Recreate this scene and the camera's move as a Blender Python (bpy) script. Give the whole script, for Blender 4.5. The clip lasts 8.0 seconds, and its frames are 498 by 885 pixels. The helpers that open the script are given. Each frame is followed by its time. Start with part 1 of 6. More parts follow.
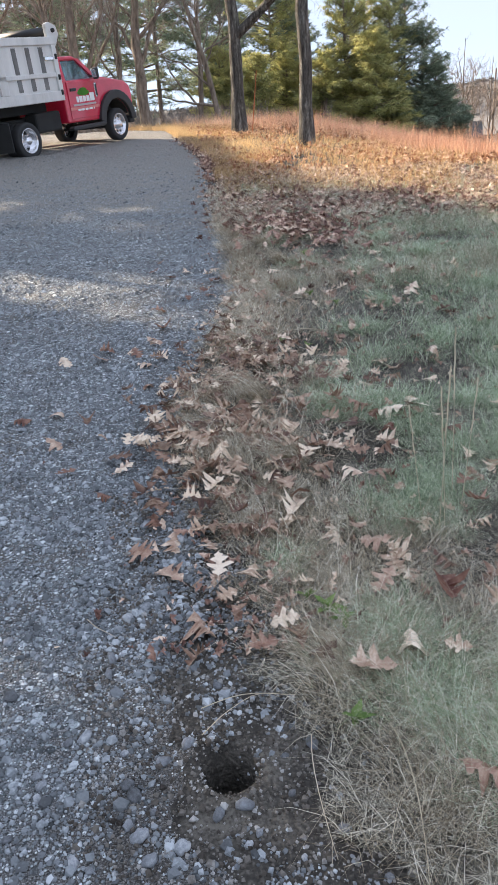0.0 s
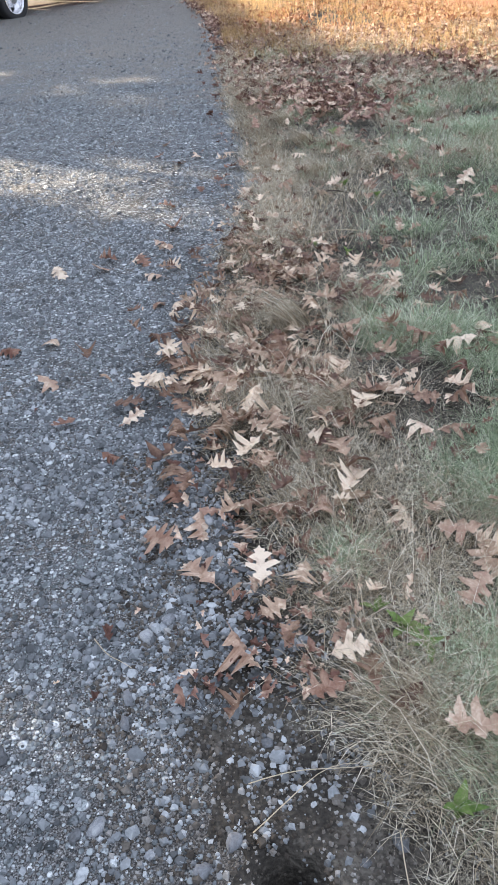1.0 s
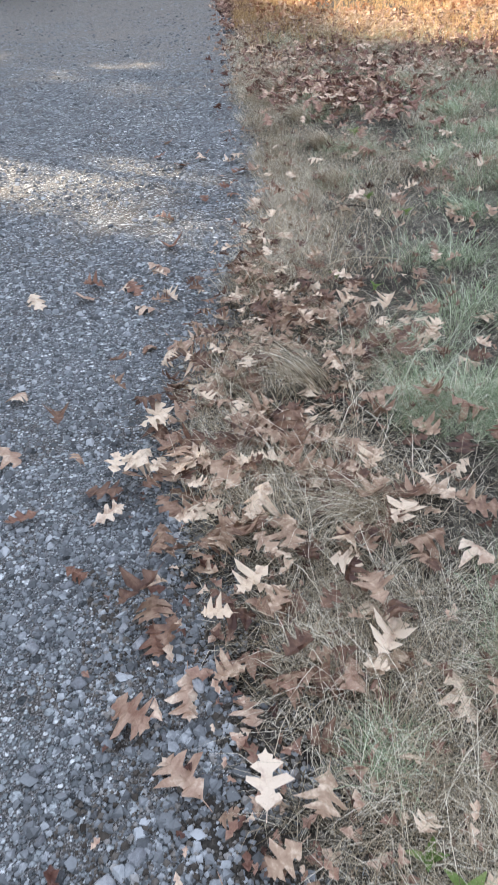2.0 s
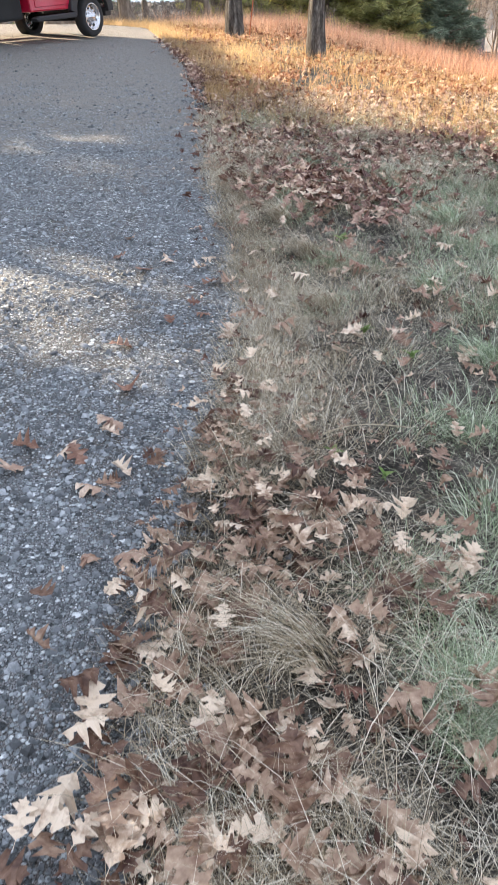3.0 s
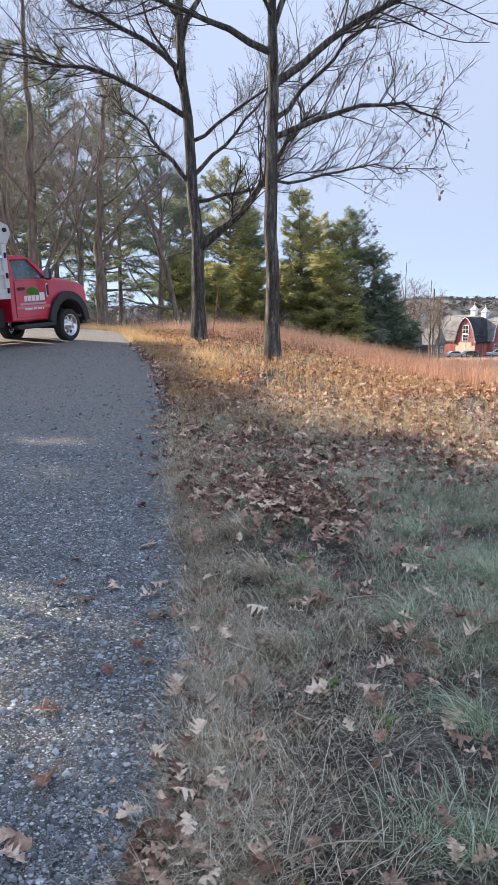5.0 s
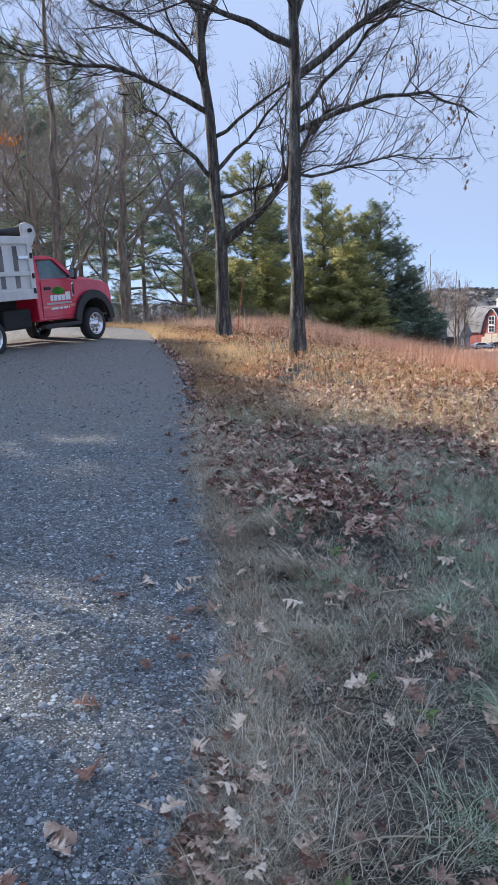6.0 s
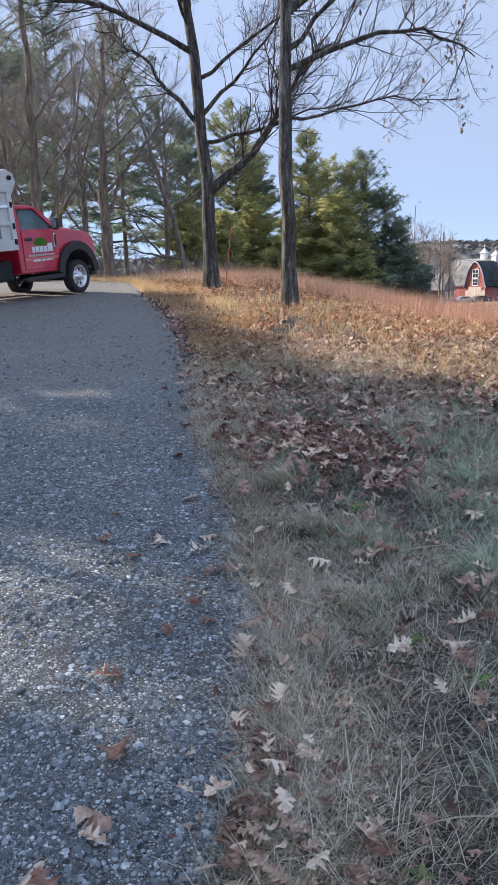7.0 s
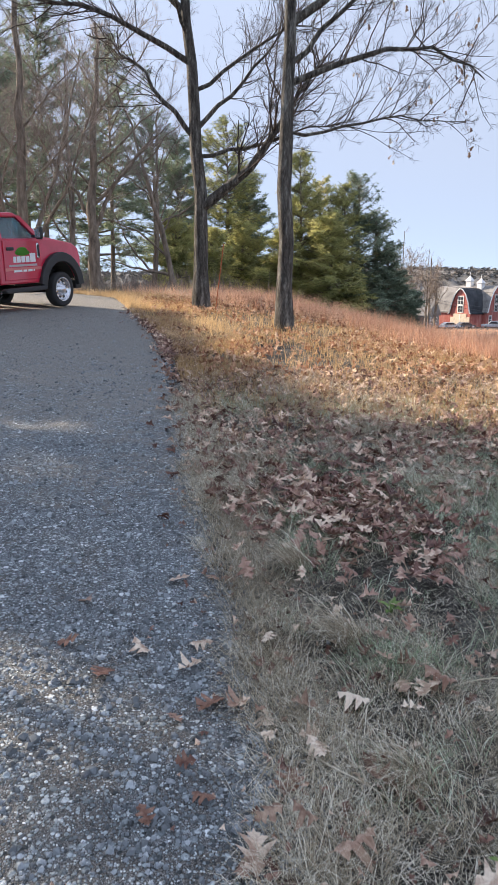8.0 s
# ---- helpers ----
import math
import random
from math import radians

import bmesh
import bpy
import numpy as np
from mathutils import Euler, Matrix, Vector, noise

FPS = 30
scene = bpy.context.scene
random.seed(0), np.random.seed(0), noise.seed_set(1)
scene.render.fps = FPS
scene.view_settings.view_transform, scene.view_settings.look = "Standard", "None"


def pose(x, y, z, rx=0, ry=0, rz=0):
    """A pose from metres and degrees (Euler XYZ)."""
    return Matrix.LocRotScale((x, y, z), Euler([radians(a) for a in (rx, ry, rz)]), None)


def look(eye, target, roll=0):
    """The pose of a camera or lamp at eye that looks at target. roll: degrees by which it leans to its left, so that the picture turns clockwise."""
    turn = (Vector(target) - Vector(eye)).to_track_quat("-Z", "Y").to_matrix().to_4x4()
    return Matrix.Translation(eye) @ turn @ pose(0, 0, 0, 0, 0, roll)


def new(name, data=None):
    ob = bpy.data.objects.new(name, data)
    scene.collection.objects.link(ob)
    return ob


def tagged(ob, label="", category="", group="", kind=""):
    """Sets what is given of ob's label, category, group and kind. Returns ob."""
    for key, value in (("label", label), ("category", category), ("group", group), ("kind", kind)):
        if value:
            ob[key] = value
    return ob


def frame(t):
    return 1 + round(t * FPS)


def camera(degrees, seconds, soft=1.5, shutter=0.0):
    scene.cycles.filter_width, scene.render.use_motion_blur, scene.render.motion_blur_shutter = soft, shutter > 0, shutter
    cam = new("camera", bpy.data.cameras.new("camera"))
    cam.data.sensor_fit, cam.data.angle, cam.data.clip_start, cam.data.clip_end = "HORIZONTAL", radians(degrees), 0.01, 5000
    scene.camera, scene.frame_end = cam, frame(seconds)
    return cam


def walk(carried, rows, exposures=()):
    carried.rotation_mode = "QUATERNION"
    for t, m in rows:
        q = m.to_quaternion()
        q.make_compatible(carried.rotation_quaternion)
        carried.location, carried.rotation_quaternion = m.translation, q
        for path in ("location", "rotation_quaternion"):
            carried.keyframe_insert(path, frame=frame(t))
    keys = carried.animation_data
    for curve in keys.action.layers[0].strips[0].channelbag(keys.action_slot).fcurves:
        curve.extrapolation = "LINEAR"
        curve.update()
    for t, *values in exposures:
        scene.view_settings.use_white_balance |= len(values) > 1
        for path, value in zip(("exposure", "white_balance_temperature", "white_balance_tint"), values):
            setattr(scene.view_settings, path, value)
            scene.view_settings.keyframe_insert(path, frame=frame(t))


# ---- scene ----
cam = camera(37.8, 8.0, soft=1.0, shutter=0.1)
PATH = [
    (0, (0.091, 0.137, 1.397), (0.036, 1.981, 0.624), -3.6),
    (0.5, (0.05, 0.428, 1.336), (-0.042, 2.206, 0.426), -3.7),
    (1, (-0.029, 0.783, 1.35), (-0.118, 2.486, 0.305), -4.5),
    (1.2, (-0.037, 0.896, 1.346), (-0.135, 2.571, 0.259), -5.2),
    (2.3, (-0.055, 1.722, 1.386), (-0.127, 3.413, 0.32), -2.2),
    (2.5, (-0.094, 1.935, 1.419), (-0.123, 3.638, 0.37), -1.0),
    (3, (-0.113, 2.347, 1.492), (-0.1, 4.095, 0.52), -0.2),
    (3.5, (-0.022, 2.65, 1.594), (-0.051, 4.497, 0.826), -2.1),
    (4, (-0.004, 2.765, 1.676), (0.11, 4.697, 1.172), -0.8),
    (4.5, (-0.005, 2.807, 1.708), (0.159, 4.768, 1.349), -0.1),
    (5, (-0.029, 2.818, 1.707), (0.079, 4.792, 1.41), -0.2),
    (6.5, (-0.147, 2.859, 1.684), (-0.115, 4.83, 1.351), -1.5),
    (7, (-0.244, 3.092, 1.626), (-0.162, 5.044, 1.2), -1.7),
    (7.5, (-0.244, 3.538, 1.678), (-0.159, 5.485, 1.228), -1.1),
    (8, (-0.326, 3.993, 1.698), (-0.191, 5.952, 1.317), 0.6),
]
walk(cam, [(t, look(eye, target, roll)) for t, eye, target, roll in PATH],
     [(0.0, 1.63, 6250, 9), (1.0, 1.9, 6450, 9), (2.5, 1.95, 6550, 9), (3.5, 1.92, 6500, 9), (4.5, 1.47, 6300, 9), (5.2, 1.17, 5650, 10), (6.5, 1.0, 5300, 9), (7.0, 1.06, 5450, 9), (8.0, 1.27, 6000, 9)])

# ---- world and sun ----
SUN_EL, SUN_AZ = 25.0, 146.0          # degrees: height, and turn from +x towards +y of the way to the sun
world = bpy.data.worlds.new("sky")
scene.world = world
world.use_nodes = True
wn = world.node_tree
sky = wn.nodes.new("ShaderNodeTexSky")
sky.sky_type = "NISHITA"
sky.sun_disc = False
sky.sun_elevation = radians(SUN_EL)
sky.sun_rotation = radians(90.0 - SUN_AZ)
sky.air_density, sky.dust_density, sky.ozone_density = 0.35, 0.08, 1.0
bg = wn.nodes["Background"]
wn.links.new(sky.outputs["Color"], bg.inputs["Color"])
bg.inputs["Strength"].default_value = 0.035
# thin high haze that evens out the clear sky
haze = wn.nodes.new("ShaderNodeBackground")
# brighter overhead than at the skyline, as a thin veil of high cloud is
way = wn.nodes.new("ShaderNodeTexCoord")
up = wn.nodes.new("ShaderNodeSeparateXYZ")
wn.links.new(way.outputs["Generated"], up.inputs[0])
veil = wn.nodes.new("ShaderNodeMapRange")
wn.links.new(up.outputs["Z"], veil.inputs["Value"])
for name, value in (("From Min", 0.0), ("From Max", 1.0), ("To Min", 0.225), ("To Max", 0.49)):
    veil.inputs[name].default_value = value
wn.links.new(veil.outputs[0], haze.inputs["Strength"])
tone = wn.nodes.new("ShaderNodeValToRGB")
tone.color_ramp.elements[0].color, tone.color_ramp.elements[1].color = (0.90, 0.885, 0.885, 1), (0.74, 0.80, 0.96, 1)
tone.color_ramp.elements[0].position, tone.color_ramp.elements[1].position = 0.05, 0.62
wn.links.new(up.outputs["Z"], tone.inputs["Fac"])
wn.links.new(tone.outputs["Color"], haze.inputs["Color"])
both = wn.nodes.new("ShaderNodeAddShader")
wn.links.new(bg.outputs[0], both.inputs[0])
wn.links.new(haze.outputs[0], both.inputs[1])
wn.links.new(both.outputs[0], wn.nodes["World Output"].inputs["Surface"])
sun_data = bpy.data.lights.new("sun", "SUN")
sun_data.energy, sun_data.angle, sun_data.color = 4.6, radians(0.6), (1.0, 0.80, 0.58)
sun = new("sun", sun_data)
to_sun = Vector((math.cos(radians(SUN_AZ)) * math.cos(radians(SUN_EL)), math.sin(radians(SUN_AZ)) * math.cos(radians(SUN_EL)), math.sin(radians(SUN_EL))))
sun.matrix_basis = look(to_sun * 60, (0, 0, 0))

# ---- helpers for meshes ----
rng = np.random.default_rng(7)


def mesh_np(name, verts, faces, material, smooth=False):
    """A mesh from an (n, 3) array of corners and an (m, k) array of faces."""
    verts, faces = np.asarray(verts, np.float32), np.asarray(faces, np.int32)
    me = bpy.data.meshes.new(name)
    k = faces.shape[1]
    me.vertices.add(len(verts))
    me.vertices.foreach_set("co", verts.ravel())
    me.loops.add(faces.size)
    me.loops.foreach_set("vertex_index", faces.ravel())
    me.polygons.add(len(faces))
    me.polygons.foreach_set("loop_start", np.arange(0, faces.size, k, dtype=np.int32))
    me.polygons.foreach_set("use_smooth", np.full(len(faces), smooth))
    me.update(calc_edges=True)
    me.validate()
    me.materials.append(material)
    return me


def part(name, bm, material, parent=None, label=""):
    me = bpy.data.meshes.new(name)
    bm.normal_update()
    bm.to_mesh(me)
    bm.free()
    me.materials.append(material)
    ob = new(name, me)
    ob.parent = parent
    if label:
        ob["label"] = label
    return ob


def part_np(name, verts, faces, material, parent=None, label="", smooth=False):
    ob = new(name, mesh_np(name, verts, faces, material, smooth))
    ob.parent = parent
    if label:
        ob["label"] = label
    return ob


def thing(name, m, label, category, group="", kind=""):
    ob = new(name)
    ob.empty_display_size = 0.2
    ob.matrix_basis = m
    return tagged(ob, label, category, group, kind)


def box(bm, x0, x1, y0, y1, z0, z1, bevel=0.0):
    geo = bmesh.ops.create_cube(bm, size=1.0)
    vs = geo["verts"]
    bmesh.ops.scale(bm, vec=(x1 - x0, y1 - y0, z1 - z0), verts=vs)
    bmesh.ops.translate(bm, vec=((x0 + x1) / 2, (y0 + y1) / 2, (z0 + z1) / 2), verts=vs)
    if bevel:
        es = {e for v in vs for e in v.link_edges}
        bmesh.ops.bevel(bm, geom=list(es), offset=bevel, segments=2, affect="EDGES", profile=0.5)
    return vs


def boxed(x0, x1, y0, y1, z0, z1, bevel=0.0):
    bm = bmesh.new()
    box(bm, x0, x1, y0, y1, z0, z1, bevel)
    return bm


def prism(profile, y0, y1, bevel=0.0, inset=0.0):
    """A profile in x and z, pushed out from y0 to y1; inset narrows the upper points by that much a metre over 1.2 m."""
    bm = bmesh.new()
    a = [bm.verts.new((x, y0, z)) for x, z in profile]
    b = [bm.verts.new((x, y1, z)) for x, z in profile]
    bm.faces.new(a)
    bm.faces.new(b[::-1])
    n = len(profile)
    for i in range(n):
        bm.faces.new((a[i], b[i], b[(i + 1) % n], a[(i + 1) % n]))
    for v in bm.verts:
        mid = (y0 + y1) / 2
        v.co.y = mid + (v.co.y - mid) * (1 - inset * max(0.0, v.co.z - 1.2))
    bmesh.ops.recalc_face_normals(bm, faces=bm.faces)
    if bevel:
        bmesh.ops.bevel(bm, geom=bm.edges[:], offset=bevel, segments=2, affect="EDGES", profile=0.5)
    return bm


def lathe(profile, steps=28, axis="y"):
    """Turns a profile of (radius, offset) round the y axis."""
    bm = bmesh.new()
    rings = []
    for r, o in profile:
        rings.append([bm.verts.new((r * math.cos(2 * math.pi * k / steps), o, r * math.sin(2 * math.pi * k / steps))) for k in range(steps)])
    for a, b in zip(rings, rings[1:]):
        for k in range(steps):
            bm.faces.new((a[k], a[(k + 1) % steps], b[(k + 1) % steps], b[k]))
    for f in bm.faces:
        f.smooth = True
    bmesh.ops.recalc_face_normals(bm, faces=bm.faces)
    return bm


class Tubes:
    """Gathers tapered tubes into arrays."""

    def __init__(self):
        self.v, self.f, self.n = [], [], 0

    def add(self, pts, radii, sides):
        pts = np.asarray(pts, float)
        tan = np.gradient(pts, axis=0)
        tan /= np.linalg.norm(tan, axis=1)[:, None] + 1e-9
        ref = np.array((0.31, 0.93, 0.17)) if abs(tan[0][2]) > 0.7 else np.array((0.0, 0.05, 1.0))
        a = np.cross(tan, ref)
        a /= np.linalg.norm(a, axis=1)[:, None] + 1e-9
        b = np.cross(tan, a)
        ang = np.arange(sides) * 2 * math.pi / sides
        ring = pts[:, None, :] + np.asarray(radii)[:, None, None] * (np.cos(ang)[None, :, None] * a[:, None, :] + np.sin(ang)[None, :, None] * b[:, None, :])
        self.v.append(ring.reshape(-1, 3))
        i = np.arange(len(pts) - 1)[:, None] * sides + np.arange(sides)[None, :]
        j = np.arange(len(pts) - 1)[:, None] * sides + (np.arange(sides)[None, :] + 1) % sides
        self.f.append(np.stack((i, j, j + sides, i + sides), -1).reshape(-1, 4) + self.n)
        self.n += len(pts) * sides

    def many(self, pts, radii, sides):
        """Tubes alike in their number of points: pts (k, n, 3), radii (k, n)."""
        k, n = pts.shape[:2]
        tan = np.gradient(pts, axis=1)
        tan /= np.linalg.norm(tan, axis=2)[..., None] + 1e-9
        a = np.cross(tan, np.array((0.31, 0.93, 0.17)))
        a /= np.linalg.norm(a, axis=2)[..., None] + 1e-9
        b = np.cross(tan, a)
        ang = np.arange(sides) * 2 * math.pi / sides
        ring = pts[:, :, None, :] + radii[:, :, None, None] * (np.cos(ang)[:, None] * a[:, :, None, :] + np.sin(ang)[:, None] * b[:, :, None, :])
        self.v.append(ring.reshape(-1, 3))
        i = np.arange(n - 1)[:, None] * sides + np.arange(sides)[None]
        j = np.arange(n - 1)[:, None] * sides + (np.arange(sides)[None] + 1) % sides
        f = np.stack((i, j, j + sides, i + sides), -1).reshape(-1, 4)
        self.f.append((f[None] + (np.arange(k) * n * sides)[:, None, None]).reshape(-1, 4) + self.n)
        self.n += k * n * sides

    def made(self, name, material, parent, label="", smooth=True):
        if not self.v:
            return None
        return part_np(name, np.concatenate(self.v), np.concatenate(self.f), material, parent, label, smooth)


def spread(base_v, base_f, place, turn, size):
    """Copies of a small mesh, baked into one pair of arrays: place (n, 3), turn (n, 3, 3), size (n,) or (n, 3)."""
    base_v, base_f = np.asarray(base_v, float), np.asarray(base_f)
    size = np.asarray(size, float)
    if size.ndim == 1:
        size = np.repeat(size[:, None], 3, 1)
    pts = np.einsum("nij,nkj->nki", turn, base_v[None] * size[:, None, :]) + place[:, None, :]
    f = base_f[None] + (np.arange(len(place)) * len(base_v))[:, None, None]
    return pts.reshape(-1, 3), f.reshape(-1, base_f.shape[1])


def turns(rz, rx=None, ry=None):
    """Rotation matrices from arrays of angles: first x, then y, then z."""
    n = len(rz)
    rx = np.zeros(n) if rx is None else rx
    ry = np.zeros(n) if ry is None else ry
    c, s, o, l = np.cos, np.sin, np.zeros(n), np.ones(n)
    X = np.stack((l, o, o, o, c(rx), -s(rx), o, s(rx), c(rx)), -1).reshape(n, 3, 3)
    Y = np.stack((c(ry), o, s(ry), o, l, o, -s(ry), o, c(ry)), -1).reshape(n, 3, 3)
    Z = np.stack((c(rz), -s(rz), o, s(rz), c(rz), o, o, o, l), -1).reshape(n, 3, 3)
    return Z @ Y @ X


# ---- materials ----
def surf(name, cols, scale=4.0, rough=0.85, bump=0.3, fine=60.0, metal=0.0, vary="", amount=0.5, through_light=0.0, spec=0.3, coat=0.0, depth=0.01, stretch=(1, 1, 1), lift=0.35):
    """A procedural surface: noise at two scales runs through the colours; vary ('island' or 'object') shifts each piece."""
    m = bpy.data.materials.new(name)
    m.use_nodes = True
    nt = m.node_tree
    p = nt.nodes["Principled BSDF"]
    out = nt.nodes["Material Output"]
    tc = nt.nodes.new("ShaderNodeTexCoord")
    mp = nt.nodes.new("ShaderNodeMapping")
    mp.inputs["Scale"].default_value = stretch
    nt.links.new(tc.outputs["Object"], mp.inputs["Vector"])
    n1, n2 = nt.nodes.new("ShaderNodeTexNoise"), nt.nodes.new("ShaderNodeTexNoise")
    n1.inputs["Scale"].default_value, n1.inputs["Detail"].default_value = scale, 4
    n2.inputs["Scale"].default_value, n2.inputs["Detail"].default_value = fine, 5
    for n in (n1, n2):
        nt.links.new(mp.outputs["Vector"], n.inputs["Vector"])
    mix = nt.nodes.new("ShaderNodeMath")
    mix.operation = "MULTIPLY_ADD"
    nt.links.new(n2.outputs["Fac"], mix.inputs[0])
    mix.inputs[1].default_value = lift
    nt.links.new(n1.outputs["Fac"], mix.inputs[2])
    fac = mix.outputs[0]
    off = 0.5 * lift
    if vary:
        src = nt.nodes.new("ShaderNodeObjectInfo") if vary == "object" else nt.nodes.new("ShaderNodeNewGeometry")
        sock = src.outputs["Random"] if vary == "object" else src.outputs["Random Per Island"]
        add = nt.nodes.new("ShaderNodeMath")
        add.operation = "MULTIPLY_ADD"
        nt.links.new(sock, add.inputs[0])
        add.inputs[1].default_value = amount
        nt.links.new(fac, add.inputs[2])
        fac = add.outputs[0]
        off += 0.5 * amount
    ramp = nt.nodes.new("ShaderNodeValToRGB")
    el = ramp.color_ramp.elements
    lo, hi = 0.28 + off - 0.35 * amount * bool(vary), 0.72 + off + 0.35 * amount * bool(vary)
    while len(el) < len(cols):
        el.new(0.5)
    for i, c in enumerate(cols):
        el[i].position = min(1.0, max(0.0, (lo + (hi - lo) * i / (len(cols) - 1)) / 1.5))
        el[i].color = (*c, 1)
    sc = nt.nodes.new("ShaderNodeMath")
    sc.operation = "DIVIDE"
    nt.links.new(fac, sc.inputs[0])
    sc.inputs[1].default_value = 1.5
    nt.links.new(sc.outputs[0], ramp.inputs["Fac"])
    nt.links.new(ramp.outputs["Color"], p.inputs["Base Color"])
    p.inputs["Roughness"].default_value = rough
    p.inputs["Metallic"].default_value = metal
    p.inputs["Specular IOR Level"].default_value = spec
    p.inputs["Coat Weight"].default_value = coat
    p.inputs["Coat Roughness"].default_value = 0.08
    if bump:
        b = nt.nodes.new("ShaderNodeBump")
        b.inputs["Strength"].default_value, b.inputs["Distance"].default_value = bump, depth
        nt.links.new(n2.outputs["Fac"], b.inputs["Height"])
        nt.links.new(b.outputs["Normal"], p.inputs["Normal"])
    if through_light:
        tr = nt.nodes.new("ShaderNodeBsdfTranslucent")
        nt.links.new(ramp.outputs["Color"], tr.inputs["Color"])
        ms = nt.nodes.new("ShaderNodeMixShader")
        ms.inputs["Fac"].default_value = through_light
        nt.links.new(p.outputs[0], ms.inputs[1])
        nt.links.new(tr.outputs[0], ms.inputs[2])
        nt.links.new(ms.outputs[0], out.inputs["Surface"])
    return m


def gravel_surface(name):
    """Crushed stone in dark grit: stones of three sizes set singly into it, washed bare here and packed with dirt there."""
    m = bpy.data.materials.new(name)
    m.use_nodes = True
    nt = m.node_tree
    p = nt.nodes["Principled BSDF"]
    tc = nt.nodes.new("ShaderNodeTexCoord")

    def noise(scale, detail):
        n = nt.nodes.new("ShaderNodeTexNoise")
        n.inputs["Scale"].default_value, n.inputs["Detail"].default_value = scale, detail
        nt.links.new(tc.outputs["Object"], n.inputs["Vector"])
        return n.outputs["Fac"]

    def ramp(fac, stops):
        r = nt.nodes.new("ShaderNodeValToRGB")
        el = r.color_ramp.elements
        while len(el) < len(stops):
            el.new(0.5)
        for e, (q, c) in zip(el, stops):
            e.position, e.color = q, (*c, 1)
        nt.links.new(fac, r.inputs["Fac"])
        return r.outputs["Color"]

    def calc(op, a, b):
        n = nt.nodes.new("ShaderNodeMath")
        n.operation = op
        for k, q in enumerate((a, b)):
            if isinstance(q, (int, float)):
                n.inputs[k].default_value = q
            else:
                nt.links.new(q, n.inputs[k])
        return n.outputs[0]

    broad, patch, grain = noise(1.1, 5), noise(7.0, 5), noise(260.0, 3)
    grit = ramp(grain, ((0.36, (0.022, 0.022, 0.023)), (0.53, (0.165, 0.174, 0.18)), (0.70, (0.50, 0.525, 0.54))))
    brown = ramp(grain, ((0.36, (0.025, 0.022, 0.019)), (0.53, (0.115, 0.104, 0.092)), (0.70, (0.34, 0.32, 0.29))))
    tan = ramp(grain, ((0.34, (0.10, 0.088, 0.075)), (0.52, (0.31, 0.282, 0.246)), (0.70, (0.54, 0.50, 0.445))))
    mix = nt.nodes.new("ShaderNodeMixRGB")
    blotch = calc("ADD", calc("MULTIPLY", patch, 0.5), calc("MULTIPLY", broad, 0.6))
    nt.links.new(ramp(blotch, ((0.47, (0, 0, 0)), (0.66, (0.9, 0.9, 0.9)))), mix.inputs["Fac"])
    nt.links.new(grit, mix.inputs[1])
    nt.links.new(brown, mix.inputs[2])
    # tan dust packed down farther along the driveway
    xyz = nt.nodes.new("ShaderNodeSeparateXYZ")
    nt.links.new(tc.outputs["Object"], xyz.inputs[0])
    packed = nt.nodes.new("ShaderNodeMapRange")
    nt.links.new(xyz.outputs["Y"], packed.inputs["Value"])
    for key, value in (("From Min", 6.0), ("From Max", 19.0), ("To Min", -0.25), ("To Max", 0.42)):
        packed.inputs[key].default_value = value
    dust = nt.nodes.new("ShaderNodeMixRGB")
    dusty = ramp(calc("ADD", packed.outputs[0], blotch), ((0.45, (0, 0, 0)), (0.75, (0.9, 0.9, 0.9))))
    nt.links.new(dusty, dust.inputs["Fac"])
    nt.links.new(mix.outputs[0], dust.inputs[1])
    nt.links.new(tan, dust.inputs[2])
    # damp dirt where the walk starts
    damp = nt.nodes.new("ShaderNodeMixRGB")
    wet = calc("ADD", calc("ADD", calc("MULTIPLY", xyz.outputs["Y"], 0.2), calc("MULTIPLY", patch, 0.6)), calc("ADD", calc("MULTIPLY", xyz.outputs["X"], -0.65), -0.2))
    nt.links.new(ramp(wet, ((0.55, (0.85, 0.85, 0.85)), (0.88, (0, 0, 0)))), damp.inputs["Fac"])
    nt.links.new(dust.outputs[0], damp.inputs[1])
    nt.links.new(ramp(grain, ((0.34, (0.016, 0.0145, 0.013)), (0.52, (0.07, 0.064, 0.057)), (0.70, (0.18, 0.17, 0.157)))), damp.inputs[2])
    colour, height = damp.outputs[0], calc("MULTIPLY", grain, 0.25)
    for scale, share in ((120.0, 0.62), (68.0, 0.50), (36.0, 0.26)):
        v = nt.nodes.new("ShaderNodeTexVoronoi")
        v.inputs["Scale"].default_value = scale
        nt.links.new(tc.outputs["Object"], v.inputs["Vector"])
        sep = nt.nodes.new("ShaderNodeSeparateColor")
        nt.links.new(v.outputs["Color"], sep.inputs[0])
        stone = ramp(sep.outputs[0], ((0.0, (0.04, 0.045, 0.047)), (0.42, (0.24, 0.268, 0.278)), (0.80, (0.52, 0.567, 0.585)), (1.0, (0.90, 0.93, 0.94))))
        bare = calc("MULTIPLY", calc("MAXIMUM", calc("SUBTRACT", 0.8, wet), 0.0), 1.4)
        here = ramp(calc("SUBTRACT", calc("ADD", calc("ADD", sep.outputs[1], bare), calc("MULTIPLY", patch, 0.8)), 0.4 + share), ((0.0, (1, 1, 1)), (0.03, (0, 0, 0))))
        edge = ramp(calc("ADD", v.outputs["Distance"], calc("MULTIPLY", sep.outputs[2], 0.12)), ((0.46, (1, 1, 1)), (0.58, (0, 0, 0))))
